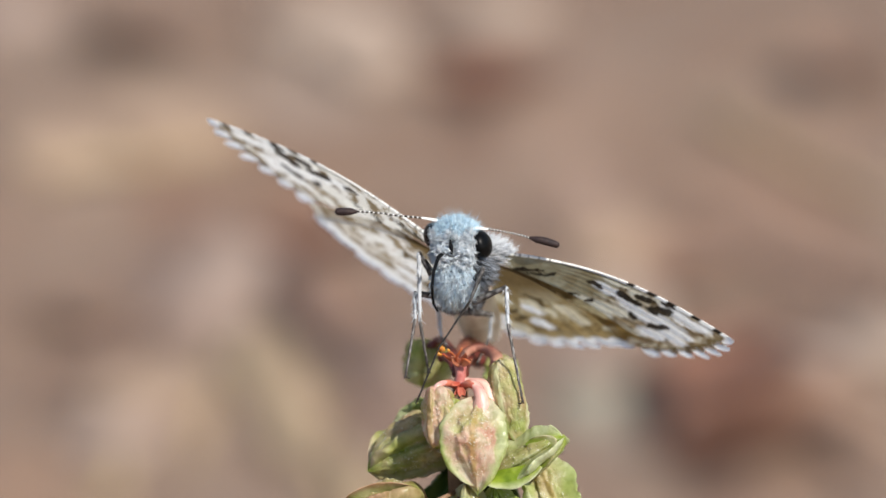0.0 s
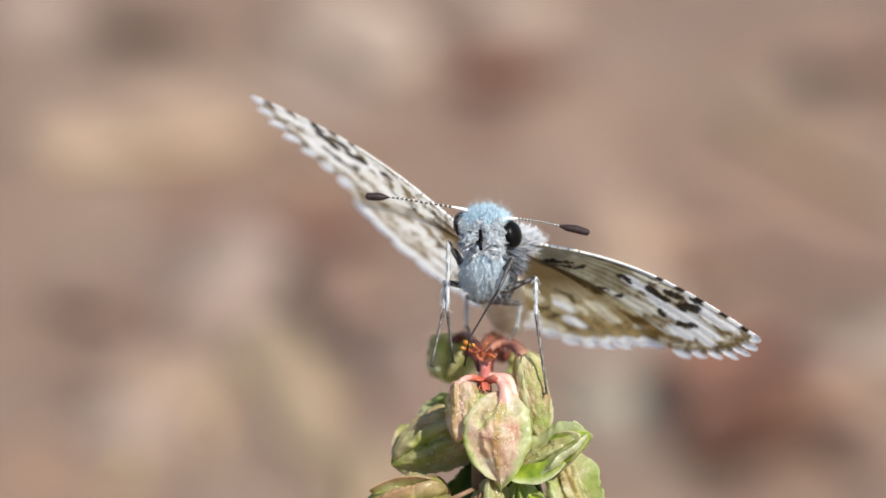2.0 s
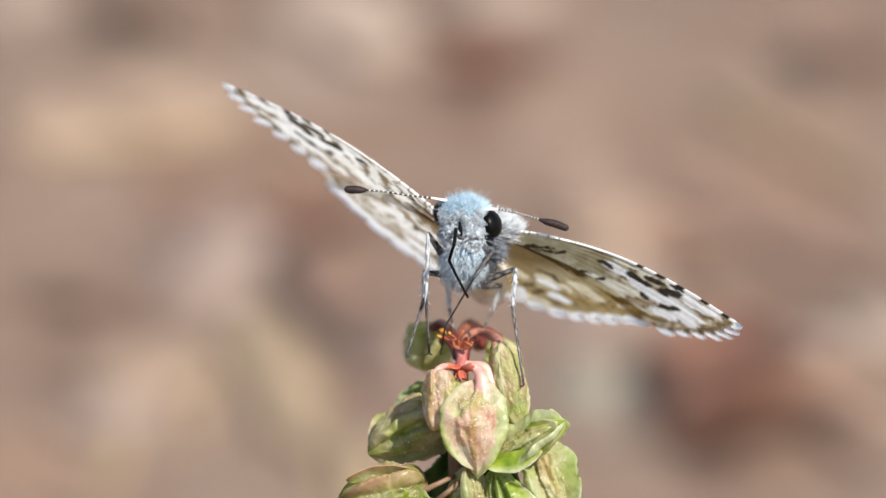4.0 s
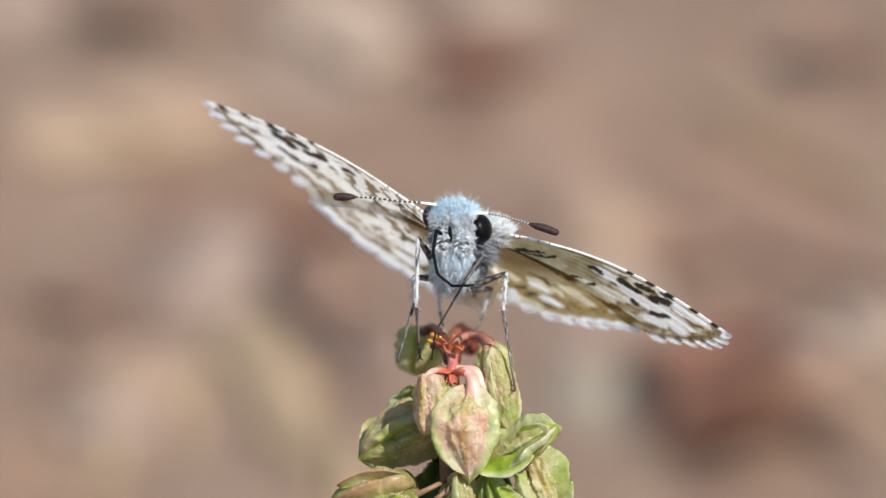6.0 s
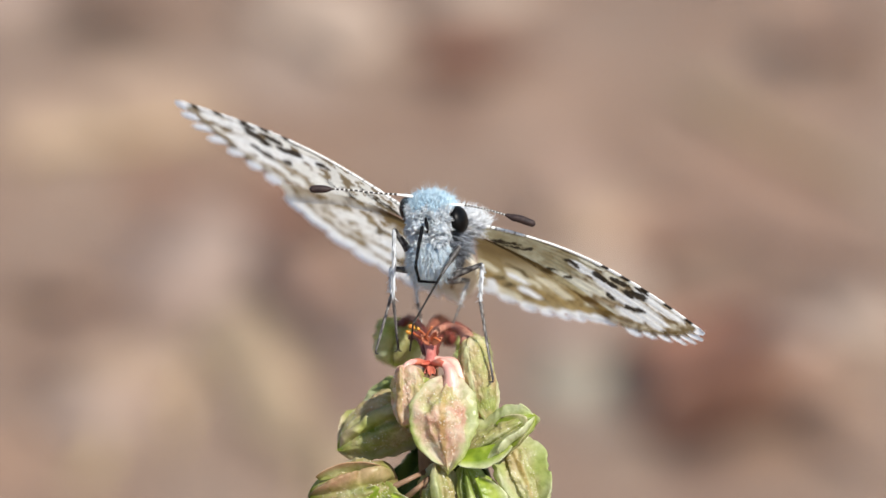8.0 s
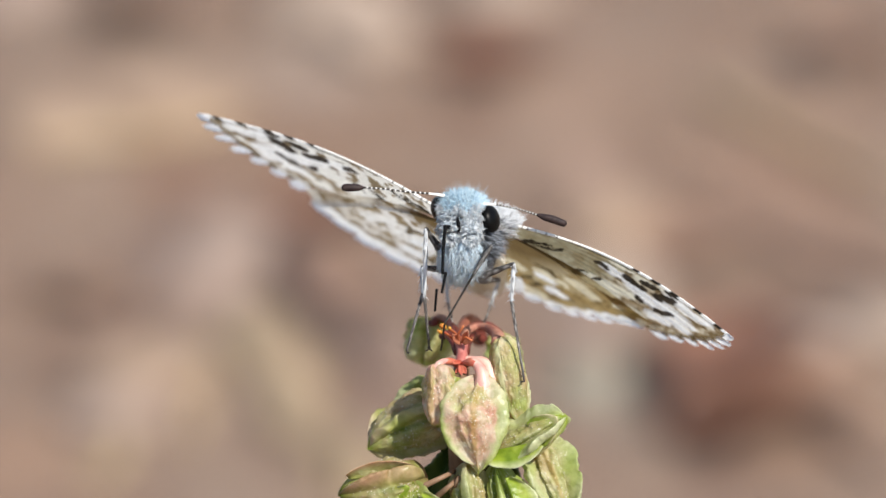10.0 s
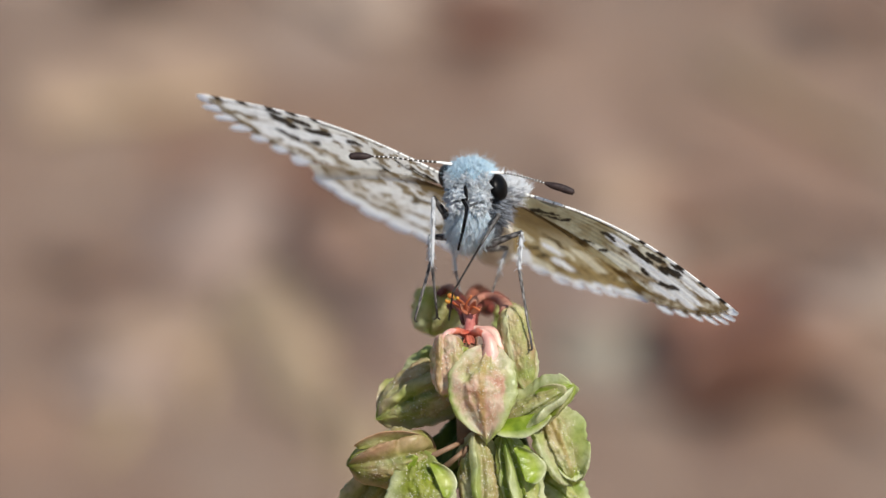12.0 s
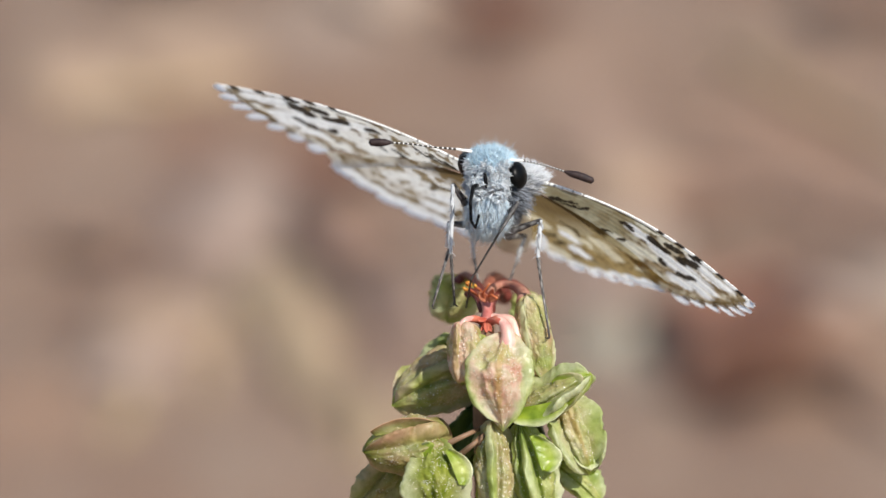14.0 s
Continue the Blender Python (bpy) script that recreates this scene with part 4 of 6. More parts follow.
def forewing_color(u, v, x, y, backlit):
    if v < 0.05:
        return costa_color(u)
    w = noise.noise(Vector((x * 0.55, y * 0.55, 1.0)))
    w2 = noise.noise(Vector((x * 1.5, y * 1.5, 7.0)))
    w3 = noise.noise(Vector((x * 4.0, y * 3.0, 9.0)))
    w4 = noise.noise(Vector((x * 9.0, y * 6.0, 3.0)))
    w5 = noise.noise(Vector((x * 6.5, y * 2.2, 5.0)))
    px, py = x + 0.13 * w3 + 0.10 * w5 + 0.05 * w4, y + 0.13 * w2 + 0.16 * w3 - 0.08 * w4
    vein = 1 - step(abs((v * 7.3 + 0.1 * w2) % 1.0 - 0.5), 0.03, 0.09)
    # olive cream inward, pale beige clouded with brown outward
    col = mixc((0.33, 0.285, 0.165), (0.58, 0.52, 0.345), 0.5 + 1.2 * w + 0.5 * w3)
    col = mixc(col, (0.28, 0.21, 0.10), 0.55 * step(w2 + 0.7 * w3, -0.05, 0.30) + 0.4 * band(u, 0.36, 0.50, 0.05) * (1 - step(v, 0.35, 0.7)))
    brown = mixc((0.36, 0.26, 0.14), (0.11, 0.072, 0.036), 0.35 + 0.9 * w2 + 0.5 * w3)
    outer = mixc((0.64, 0.57, 0.42), brown, 0.62 + 1.1 * w2 + 1.0 * w3)
    col = mixc(col, outer, step(u + 0.04 * w2, 0.50, 0.60))
    # the left pair is painted paler for light shining through, with a brown network
    col = mixc(col, mixc((0.94, 0.92, 0.86), brown, 0.95 * step(1.5 * w2 + 0.5 * w3, 0.09, 0.17)), 1.15 * backlit)
    col = mixc(col, (0.26, 0.19, 0.09), (0.35 - 0.2 * backlit) * vein * step(u, 0.2, 0.3))
    col = mixc(col, brown, 0.9 * strokes(px, py, FORE_BROWN, 0.4))
    col = mixc(col, mixc((0.82, 0.77, 0.60), WHITE, backlit), 0.92 * strokes(px, py, FORE_CREAM, 0.3))
    col = mixc(col, WHITE, (0.95 - 0.5 * vein) * strokes(px, py, FORE_WHITE, 0.3))
    col = mixc(col, DARK, 0.97 * strokes(px, py, FORE_DARK, 0.22))
    # a thin dark streak across the root
    line = 0.255 - 0.13 * (v - 0.3)
    col = mixc(col, DARK, 0.8 * (1 - step(abs(u - line + 0.012 * w5) + 0.006 * w3, 0.006, 0.012)) * band(v, 0.55, 0.92, 0.04) * step(w3 + 0.5 * w4, -0.25, -0.1))
    # dark veining under the leading edge
    col = mixc(col, mixc(DARK, TAN, 0.35), 0.85 * band(v, 0.05, 0.085 + 0.03 * w2, 0.012) * step(u, 0.26, 0.34) * (1 - step(u, 0.55, 0.6)))
    col = mixc(col, mixc(TAN, DARK, 0.3 + 0.4 * w2), 0.8 * band(u + 0.008 * w3, 0.972, 1.1, 0.012))
    col = mixc(col, brown, 0.25 * step(w4, 0.25, 0.5))
    return mixc(col, TAN, max(0.0, w3) * 0.15)


def hindwing_color(u, v, x, y, deg, backlit):
    w = noise.noise(Vector((x * 0.6, y * 0.6, 11.0)))
    w2 = noise.noise(Vector((x * 1.5, y * 1.5, 17.0)))
    w3 = noise.noise(Vector((x * 4.0, y * 3.0, 19.0)))
    w5 = noise.noise(Vector((x * 6.5, y * 2.2, 15.0)))
    px, py = x + 0.14 * w3 + 0.10 * w5, y + 0.18 * w2 + 0.16 * w3
    uu = u + 0.018 * w2 + 0.012 * w3
    brown = mixc((0.40, 0.28, 0.115), (0.17, 0.108, 0.040), 0.3 + 1.0 * w2 + 0.6 * w3)
    gold = mixc((0.42, 0.31, 0.14), (0.62, 0.53, 0.33), 0.45 + 1.1 * w + 0.9 * w2)
    col = mixc((0.15, 0.10, 0.042), gold, step(u, 0.30, 0.72))
    col = mixc(col, brown, 0.7 * band(uu + 0.03 * math.sin(deg * 0.35), 0.72, 0.925, 0.03) * (0.95 + 0.8 * w2))
    # left hindwing: the glow of light from behind put into a paler ground
    col = mixc(col, mixc((0.95, 0.93, 0.88), brown, 0.9 * step(1.4 * w2 + 0.6 * w3, 0.10, 0.20)), 1.2 * backlit * step(u, 0.2, 0.4))
    vein = 1 - step(abs((deg / 7.2) % 1.0 - 0.5), 0.03, 0.10)
    col = mixc(col, brown, 0.35 * vein * (1 - step(u, 0.85, 0.92)))
    col = mixc(col, brown, (0.93 - 0.9 * backlit) * strokes(px, py, HIND_BROWN, 0.35))
    col = mixc(col, mixc((0.74, 0.66, 0.46), WHITE, 1.2 * backlit), 0.92 * strokes(px, py, HIND_CREAM, 0.3))
    col = mixc(col, WHITE, 0.97 * strokes(px, py, HIND_WHITE, 0.25))
    col = mixc(col, mixc(brown, DARK, 0.75), 0.95 * strokes(px, py, HIND_DARK, 0.3))
    col = mixc(col, WHITE, band(uu + 0.03 * backlit, 0.952, 1.2, 0.012))
    return mixc(col, TAN, max(0.0, w3) * 0.25)


NU, NV = 260, 104


def wing_sheet(side, span, hind):
    """The points of a wing in its own plane: x outward, y back; side -1 mirrors its camber."""
    pts, uv = [], []
    k = span / 12.4
    # how far light through the left wings is painted in; none on the right
    backlit = 0.68 if side < 0 else 0.0
    for i in range(NU + 1):
        u = i / NU
        for j in range(NV + 1):
            v = j / NV
            if hind:
                start = 23 - 15 * max(0.0, 1 - u / 0.75)
                deg = start + ((86 if side > 0 else 98) - start) * v
                ang, q = radians(deg), max(0.0, (deg - 24) / 74)
                if side > 0:
                    full = 8.7 + 0.15 * math.sin(math.pi * q) - 0.1 * q + 0.5 * math.exp(-((q - 0.62) / 0.2) ** 2)
                else:
                    full = 8.8 + 1.3 * math.sin(math.pi * q ** 0.7) - 1.9 * q - 0.13 * max(0.0, 26 - deg)
                full += 0.15 * math.cos(2 * math.pi * v * 8) + (0.95 if side > 0 else 0.35) * max(0.0, (40 - deg) / 17)
                r = full * u
                x, y = -0.4 + (r + 0.55 * u) * math.cos(ang), 1.1 + r * math.sin(ang)
                z = -0.10 + 0.25 * math.sin(math.pi * u) + 0.018 * math.sin(v * 8 * 2 * math.pi) * u - 0.25 * v * u
            else:
                cx, cy = -0.9 + 13.3 * u, -0.45 * math.sin(math.pi * u ** 0.8)
                ix, iy = -0.6 + 9.1 * u, 1.0 + 5.2 * u ** 1.25 + 0.2 * math.sin(math.pi * u)
                x, y = cx + (ix - cx) * v, cy + (iy - cy) * v
                bulge = 0.9 * math.sin(math.pi * v) * u ** 3
                x, y = x + bulge * 0.84, y + bulge * 0.5
                z = (0.80 if side > 0 else 0.58) * math.sin(math.pi * u) * (1 - 0.85 * v) + 0.018 * math.sin(v * 8 * 2 * math.pi) * u
            pts.append(Vector((x * k, y * k, z * side)))
            uv.append((u, v, x, y) + ((deg,) if hind else ()) + (backlit,))
    return pts, uv


def tuft_mesh():
    """A thin rounded brush of scales, slightly puffed, pointing along y, for the edge of a wing."""
    rng = random.Random(9)
    verts, faces = [], []
    n, m = 14, 6
    for i in range(n + 1):
        x = -1 + 2 * i / n
        l = 0.26 + 0.44 * math.sqrt(max(0.0, 1 - abs(x) ** 2.4)) * (1 + 0.08 * math.sin(i * 5.1))
        for j in range(m + 1):
            t = j / m
            puff = 0.10 * math.sqrt(max(0.0, 1 - x * x)) * math.sin(math.pi * min(1.0, 0.1 + 0.9 * t)) ** 0.7
            verts.append((0.36 * x * (0.74 + 0.34 * math.sin(math.pi * (0.1 + 0.75 * t))), -0.14 + (l + 0.14) * t, puff + 0.03 * math.sin(i * 2.2) * t))
    for i in range(n):
        for j in range(m):
            a = i * (m + 1) + j
            faces.append((a, a + m + 1, a + m + 2, a + 1))
    for i in range(18):
        x = rng.uniform(-1, 1)
        l = 0.26 + 0.44 * math.sqrt(1 - abs(x) ** 2.4)
        a = len(verts)
        x *= 0.36
        verts += [(x - 0.02, l * 0.8, 0.03), (x + 0.02, l * 0.8, 0.03), (x * 1.12 + rng.uniform(-0.03, 0.03), l + rng.uniform(0.02, 0.08), rng.uniform(-0.05, 0.05))]
        faces.append((a, a + 1, a + 2))
    return mesh_of("fringe_tuft", verts, faces)


TUFT = tuft_mesh()
TUFT_DARK = tuft_mesh()


def wing(side, hind, span, at):
    pts, uv = wing_sheet(side, span, hind)
    faces = []
    for i in range(NU):
        for j in range(NV):
            a = i * (NV + 1) + j
            q = (a, a + 1, a + NV + 2, a + NV + 1)
            faces.append(q if side > 0 else q[::-1])
    me = mesh_of("wing", pts, faces)
    pick = hindwing_color if hind else forewing_color
    paint(me, [pick(*q) for q in uv])
    name = "hindwing" if hind else "forewing"
    label = "cream underside with tan bands and white edge" if hind else "white underside checkered with dark brown"
    ob = part(name, me, M_WING, butterfly, label, at)
    if not hind:
        lead = [pts[i * (NV + 1)] for i in range(0, NU + 1, 13)]
        vein, line, sides = tube("costal_vein", lead, [0.10, 0.065, 0.045, 0.03, 0.022], 8, 14)
        cols = [costa_color(min(1.0, (p.x / span * 12.4 + 0.9) / 13.3)) for p in line for k in range(sides)]
        paint(vein, cols + [WHITE, WHITE])
        part("costal_vein", vein, M_LEG, ob, "pale leading vein dashed with brown")
    # fringe along the outer edge: white tufts, on the forewing parted by short brown ones
    count = 9 if hind else 7
    edge = [pts[NU * (NV + 1) + j] for j in range(NV + 1)]
    for c in range(count if hind else 2 * count - 1):
        gap = not hind and c % 2 == 1
        j = ((c if hind else c / 2) + 0.5) / count * NV
        if (hind and c == 0):
            continue
        j0 = min(int(j), NV - 1)
        p = edge[j0].lerp(edge[j0 + 1], j - j0)
        along = (edge[min(j0 + 3, NV)] - edge[max(j0 - 2, 0)])
        width = along.length / 5 * NV / count
        along.normalize()
        out = Vector((along.y, -along.x, 0))
        if out.dot(p - Vector((span * 0.35, 3, 0))) < 0:
            out = -out
        out = (out - Vector((0, 0, side * (0.05 if side > 0 else 0.18)))).normalized()
        up = along.cross(out)
        m = Matrix((along, out, up)).transposed().to_4x4()
        wide, far = (0.98, 0.72 if side > 0 else 0.85) if hind else ((0.46, 0.40) if gap else (0.86, (1.25 if side > 0 else 1.75) * (0.55 if c == 0 else 1.0)))
        m = Matrix.Translation(p * MM) @ m @ Matrix.Diagonal((width / 0.74 * wide, far * (1 + 0.12 * math.sin(c * 2.3)), 0.8, 1))
        if gap:
            part("fringe_gap", TUFT_DARK, M_FRINGE_DARK, ob, "", m)
        else:
            part("fringe_tuft", TUFT, M_FRINGE, ob, "", m)
    return ob


L_ROWS = [
        (0, pose(-0.00151, 0.00160, 0.00055, 20.3, -150.6, -22.5)),
        (0.5, pose(-0.00151, 0.00160, 0.00055, 20.7, -149.9, -23.6)),
        (1, pose(-0.00151, 0.00160, 0.00055, 22.3, -147.2, -24.9)),
        (1.5, pose(-0.00151, 0.00160, 0.00055, 22.7, -150.1, -24.6)),
        (2, pose(-0.00151, 0.00160, 0.00055, 23.9, -147.9, -26.5)),
        (2.5, pose(-0.00151, 0.00160, 0.00055, 24.2, -150.2, -25.4)),
        (3, pose(-0.00151, 0.00160, 0.00055, 23.6, -149.3, -25.6)),
        (5.5, pose(-0.00151, 0.00160, 0.00055, 28.2, -153.4, -25.5)),
        (6, pose(-0.00151, 0.00160, 0.00055, 27.5, -153.8, -25.3)),
        (6.5, pose(-0.00151, 0.00160, 0.00055, 27.6, -154.0, -25.3)),
        (7, pose(-0.00151, 0.00160, 0.00055, 24.5, -155.8, -24.4)),
        (7.5, pose(-0.00151, 0.00160, 0.00055, 27.6, -153.8, -25.2)),
        (8, pose(-0.00151, 0.00160, 0.00055, 27.4, -155.4, -24.5)),
        (8.5, pose(-0.00151, 0.00160, 0.00055, 27.3, -156.4, -24.3)),
        (11, pose(-0.00151, 0.00160, 0.00055, 23.9, -160.6, -21.4)),
        (11.5, pose(-0.00151, 0.00160, 0.00055, 24.0, -161.2, -21.1)),
        (12, pose(-0.00151, 0.00160, 0.00055, 23.7, -161.6, -20.7)),
        (12.5, pose(-0.00151, 0.00160, 0.00055, 23.6, -161.9, -20.7)),
        (13, pose(-0.00151, 0.00160, 0.00055, 23.4, -162.2, -20.2)),
        (13.5, pose(-0.00151, 0.00160, 0.00055, 22.9, -162.4, -20.1)),
        (14, pose(-0.00151, 0.00160, 0.00055, 22.8, -162.8, -19.8)),
]
R_ROWS = [
        (0, pose(0.00244, 0.00160, -0.00042, -13.7, 19.8, 1.6)),
        (0.5, pose(0.00244, 0.00160, -0.00042, -14.8, 20.2, 0.4)),
        (1, pose(0.00244, 0.00160, -0.00042, -16.2, 22.2, -1.0)),
        (1.5, pose(0.00244, 0.00160, -0.00042, -17.5, 22.8, -2.1)),
        (2, pose(0.00244, 0.00160, -0.00042, -17.4, 21.5, -2.1)),
        (2.5, pose(0.00244, 0.00160, -0.00042, -17.5, 20.7, -1.0)),
        (3, pose(0.00244, 0.00160, -0.00042, -17.0, 20.3, -1.6)),
        (5.5, pose(0.00244, 0.00160, -0.00042, -17.7, 23.8, -5.7)),
        (6, pose(0.00244, 0.00160, -0.00042, -17.3, 23.0, -5.1)),
        (6.5, pose(0.00244, 0.00160, -0.00042, -16.9, 23.0, -5.0)),
        (7, pose(0.00244, 0.00160, -0.00042, -17.2, 24.0, -6.0)),
        (7.5, pose(0.00244, 0.00160, -0.00042, -17.1, 23.5, -5.9)),
        (8, pose(0.00244, 0.00160, -0.00042, -17.0, 24.7, -6.2)),
        (8.5, pose(0.00244, 0.00160, -0.00042, -16.5, 25.2, -6.1)),
        (11, pose(0.00244, 0.00160, -0.00042, -17.1, 26.7, -4.6)),
        (11.5, pose(0.00244, 0.00160, -0.00042, -17.6, 27.2, -5.5)),
        (12, pose(0.00244, 0.00160, -0.00042, -17.8, 27.6, -5.9)),
        (12.5, pose(0.00244, 0.00160, -0.00042, -17.6, 27.7, -5.4)),
        (13, pose(0.00244, 0.00160, -0.00042, -17.6, 27.8, -5.4)),
        (13.5, pose(0.00244, 0.00160, -0.00042, -17.3, 28.1, -5.3)),
        (14, pose(0.00244, 0.00160, -0.00042, -17.3, 28.1, -5.3)),
]
TWIST = Matrix.Rotation(radians(-5), 4, "X")
L_FORE = [(t, m @ TWIST) for t, m in L_ROWS]
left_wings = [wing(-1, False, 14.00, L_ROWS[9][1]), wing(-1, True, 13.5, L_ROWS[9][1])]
right_wings = [wing(1, False, 12.09, R_ROWS[9][1]), wing(1, True, 12.0, R_ROWS[9][1])]

# head, thorax, abdomen
HEAD_C, HEAD_R = Vector((0.51, 1.20, 1.11)), Vector((1.28, 1.15, 1.22))
part("head", blob(HEAD_C, HEAD_R), M_BODY, butterfly, "", HERE)
part("thorax", blob((0.95, 4.40, -0.43), (1.25, 2.6, 1.4), (-25, 0, -8)), M_THORAX, butterfly, "", HERE)
part("abdomen", blob((1.67, 10.50, -1.52), (1.25, 5.0, 1.2), (-12, 0, -6)), M_BELLY, butterfly, "pale cream abdomen", HERE)
for c, turn in (((1.87, 0.85, 1.10), (0, -12, -24)), ((-0.60, 1.50, 1.59), (0, -12, 28))):
    part("eye", blob(c, (0.43, 0.76, 0.70), turn, 0.0, 32), M_EYE, butterfly, "glossy black compound eye", HERE)


def fur(name, material, center, radii, count, keep, comb, lengths, width, label, seed, stand=0.6, clump=5):
    """Hair in small tufts on an egg-shaped base, where keep() says so, combed by comb()."""
    rng = random.Random(seed)
    c, r = Vector(center), Vector(radii)
    roots, ways, lens = [], [], []
    while len(roots) < count:
        d = Vector((rng.gauss(0, 1), rng.gauss(0, 1), rng.gauss(0, 1))).normalized()
        if not keep(d):
            continue
        p = Vector((c.x + d.x * r.x, c.y + d.y * r.y, c.z + d.z * r.z))
        w = Vector((d.x / r.x, d.y / r.y, d.z / r.z)).normalized() * stand + Vector(comb(d))
        w += Vector((rng.gauss(0, 0.2), rng.gauss(0, 0.2), rng.gauss(0, 0.2)))
        w.normalize()
        far = rng.uniform(*lengths)
        tip = p + w * far
        for _ in range(clump):
            q = p + Vector((rng.gauss(0, 0.08), rng.gauss(0, 0.03), rng.gauss(0, 0.08)))
            e = tip + Vector((rng.gauss(0, 0.05), rng.gauss(0, 0.05), rng.gauss(0, 0.05)))
            roots.append(q)
            ways.append(e - q)
            lens.append((e - q).length * rng.uniform(0.75, 1.1))
    return part(name, hairs(name, roots, ways, lens, width, 0.12, rng), material, butterfly, label, HERE)


fur("crown_hair", M_BLUE, HEAD_C, HEAD_R, 3000, lambda d: d.z + 0.14 * math.sin(11 * d.x + 1) > 0.34 and d.y > -0.97, lambda d: (0.05, 0.15, 0.45), (0.24, 0.52), 0.015, "pale blue fur on the crown", 1, 0.8, 4)
fur("crown_bristles", M_BLUE, HEAD_C, HEAD_R, 160, lambda d: d.z > 0.35, lambda d: (0.05, 0.1, 0.3), (0.55, 0.95), 0.010, "long fine bristles on the crown", 8, 0.9, 1)
fur("face_hair", M_WHITE, HEAD_C, HEAD_R, 3600, lambda d: d.y < -0.15 and d.z + 0.16 * math.sin(9 * d.x) < 0.42 and -0.88 < d.x < 0.66, lambda d: (0.35 * d.x, -0.2, -0.35), (0.22, 0.50), 0.021, "white scaly fur on the face", 2, 0.9, 8)
part("face_groove", blob((0.27, -0.42, 0.80), (0.10, 0.12, 0.40), (0, -6, 0), 0.2, 14), M_PROB, butterfly, "dark groove between the palps", HERE)
for c in ((-0.12, -0.05, 0.30), (0.83, -0.05, 0.20)):
    fur("palp", M_WHITE, c, (0.36, 0.5, 0.58), 620, lambda d: d.y < 0.5, lambda d: (0, -0.25, -0.7), (0.18, 0.42), 0.024, "white bristly palp", 12, 0.8, 7)
fur("collar_hair", M_COLLAR, (1.78, 3.80, 0.34), (1.55, 2.0, 1.10), 2400, lambda d: d.z > 0.34 and d.y < 0.7, lambda d: (0.35, 0.1, 0.30), (0.40, 0.85), 0.020, "white fur behind the head", 4, 0.7, 7)
fur("chest_hair", M_CHEST, (0.45, 0.90, -0.66), (0.90, 1.25, 1.06), 3800, lambda d: d.y < 0.45 and d.z < 0.65, lambda d: (0.25 * d.x - 0.05, -0.22, -0.9), (0.4, 0.9), 0.015, "soft blue-white fur on the breast", 5, 0.3, 6)
part("breast", blob((0.45, 1.00, -0.66), (0.80, 1.10, 0.96)), M_BREAST, butterfly, "", HERE)
fur("side_hair", M_FLANK, (1.00, 3.00, -0.72), (0.75, 1.5, 0.90), 300, lambda d: d.y < 0.3 and d.x > 0.0, lambda d: (0.4, 0.0, -1.0), (0.4, 0.85), 0.016, "grey fur along the side", 16, 0.4, 4)
fur("flank_hair", M_FLANK, (1.35, 2.00, 0.00), (0.66, 1.1, 0.70), 800, lambda d: d.y < 0.5 and d.x > -0.1 and d.z < 0.85, lambda d: (0.9, -0.1, -0.5), (0.45, 1.05), 0.020, "dark and white fur at the wing base", 6, 0.4, 4)


fur("shoulder_hair", M_SHOULDER, (2.40, 2.50, 0.70), (0.42, 0.7, 0.34), 460, lambda d: d.y < 0.4, lambda d: (0.9, -0.15, 0.15), (0.40, 0.85), 0.016, "white and grey fur over the wing root", 21, 0.4, 5)


def antenna(points, club):
    base = Vector(points[0])
    points, club = [Vector(p) - base for p in points], [Vector(p) - base for p in club]
    me, line, sides = tube("shaft", points, [0.085, 0.052, 0.045, 0.045, 0.05], 8, 18)
    cols = []
    far = 0.0
    for i, p in enumerate(line):
        far += (p - line[i - 1]).length if i else 0
        ring = WHITE if (i < 17 or i % 4 == 0) else DARK
        cols += [ring] * sides
    cols += [WHITE, DARK]
    paint(me, cols)
    stick = part("antenna", me, M_BAND, butterfly, "black and white ringed antenna with a dark club", HERE @ Matrix.Translation(base * MM))
    me2, _, _ = tube("club", club, [0.08, 0.18, 0.205, 0.205, 0.17], 12, 6)
    part("antenna_club", me2, M_CLUB, stick, "dark brown club")
    return stick, (base - HEAD) * MM


left_antenna = antenna([(-0.45, 0.40, 2.26), (-1.30, 0.10, 2.37), (-2.37, -0.10, 2.45), (-3.49, -0.20, 2.59), (-4.50, -0.30, 2.65)], [(-4.45, -0.30, 2.65), (-4.73, -0.30, 2.65), (-5.01, -0.30, 2.65), (-5.26, -0.30, 2.65), (-5.49, -0.30, 2.65)])
right_antenna = antenna([(1.53, 0.40, 1.84), (2.21, 0.80, 1.81), (2.95, 1.00, 1.67), (3.63, 1.10, 1.50), (4.31, 1.20, 1.28)], [(4.26, 1.20, 1.31), (4.60, 1.20, 1.19), (4.94, 1.20, 1.11), (5.28, 1.20, 0.99), (5.65, 1.20, 0.85)])

# legs: the thigh keeps to the body, shin and foot reach to the plant
LEGS = []


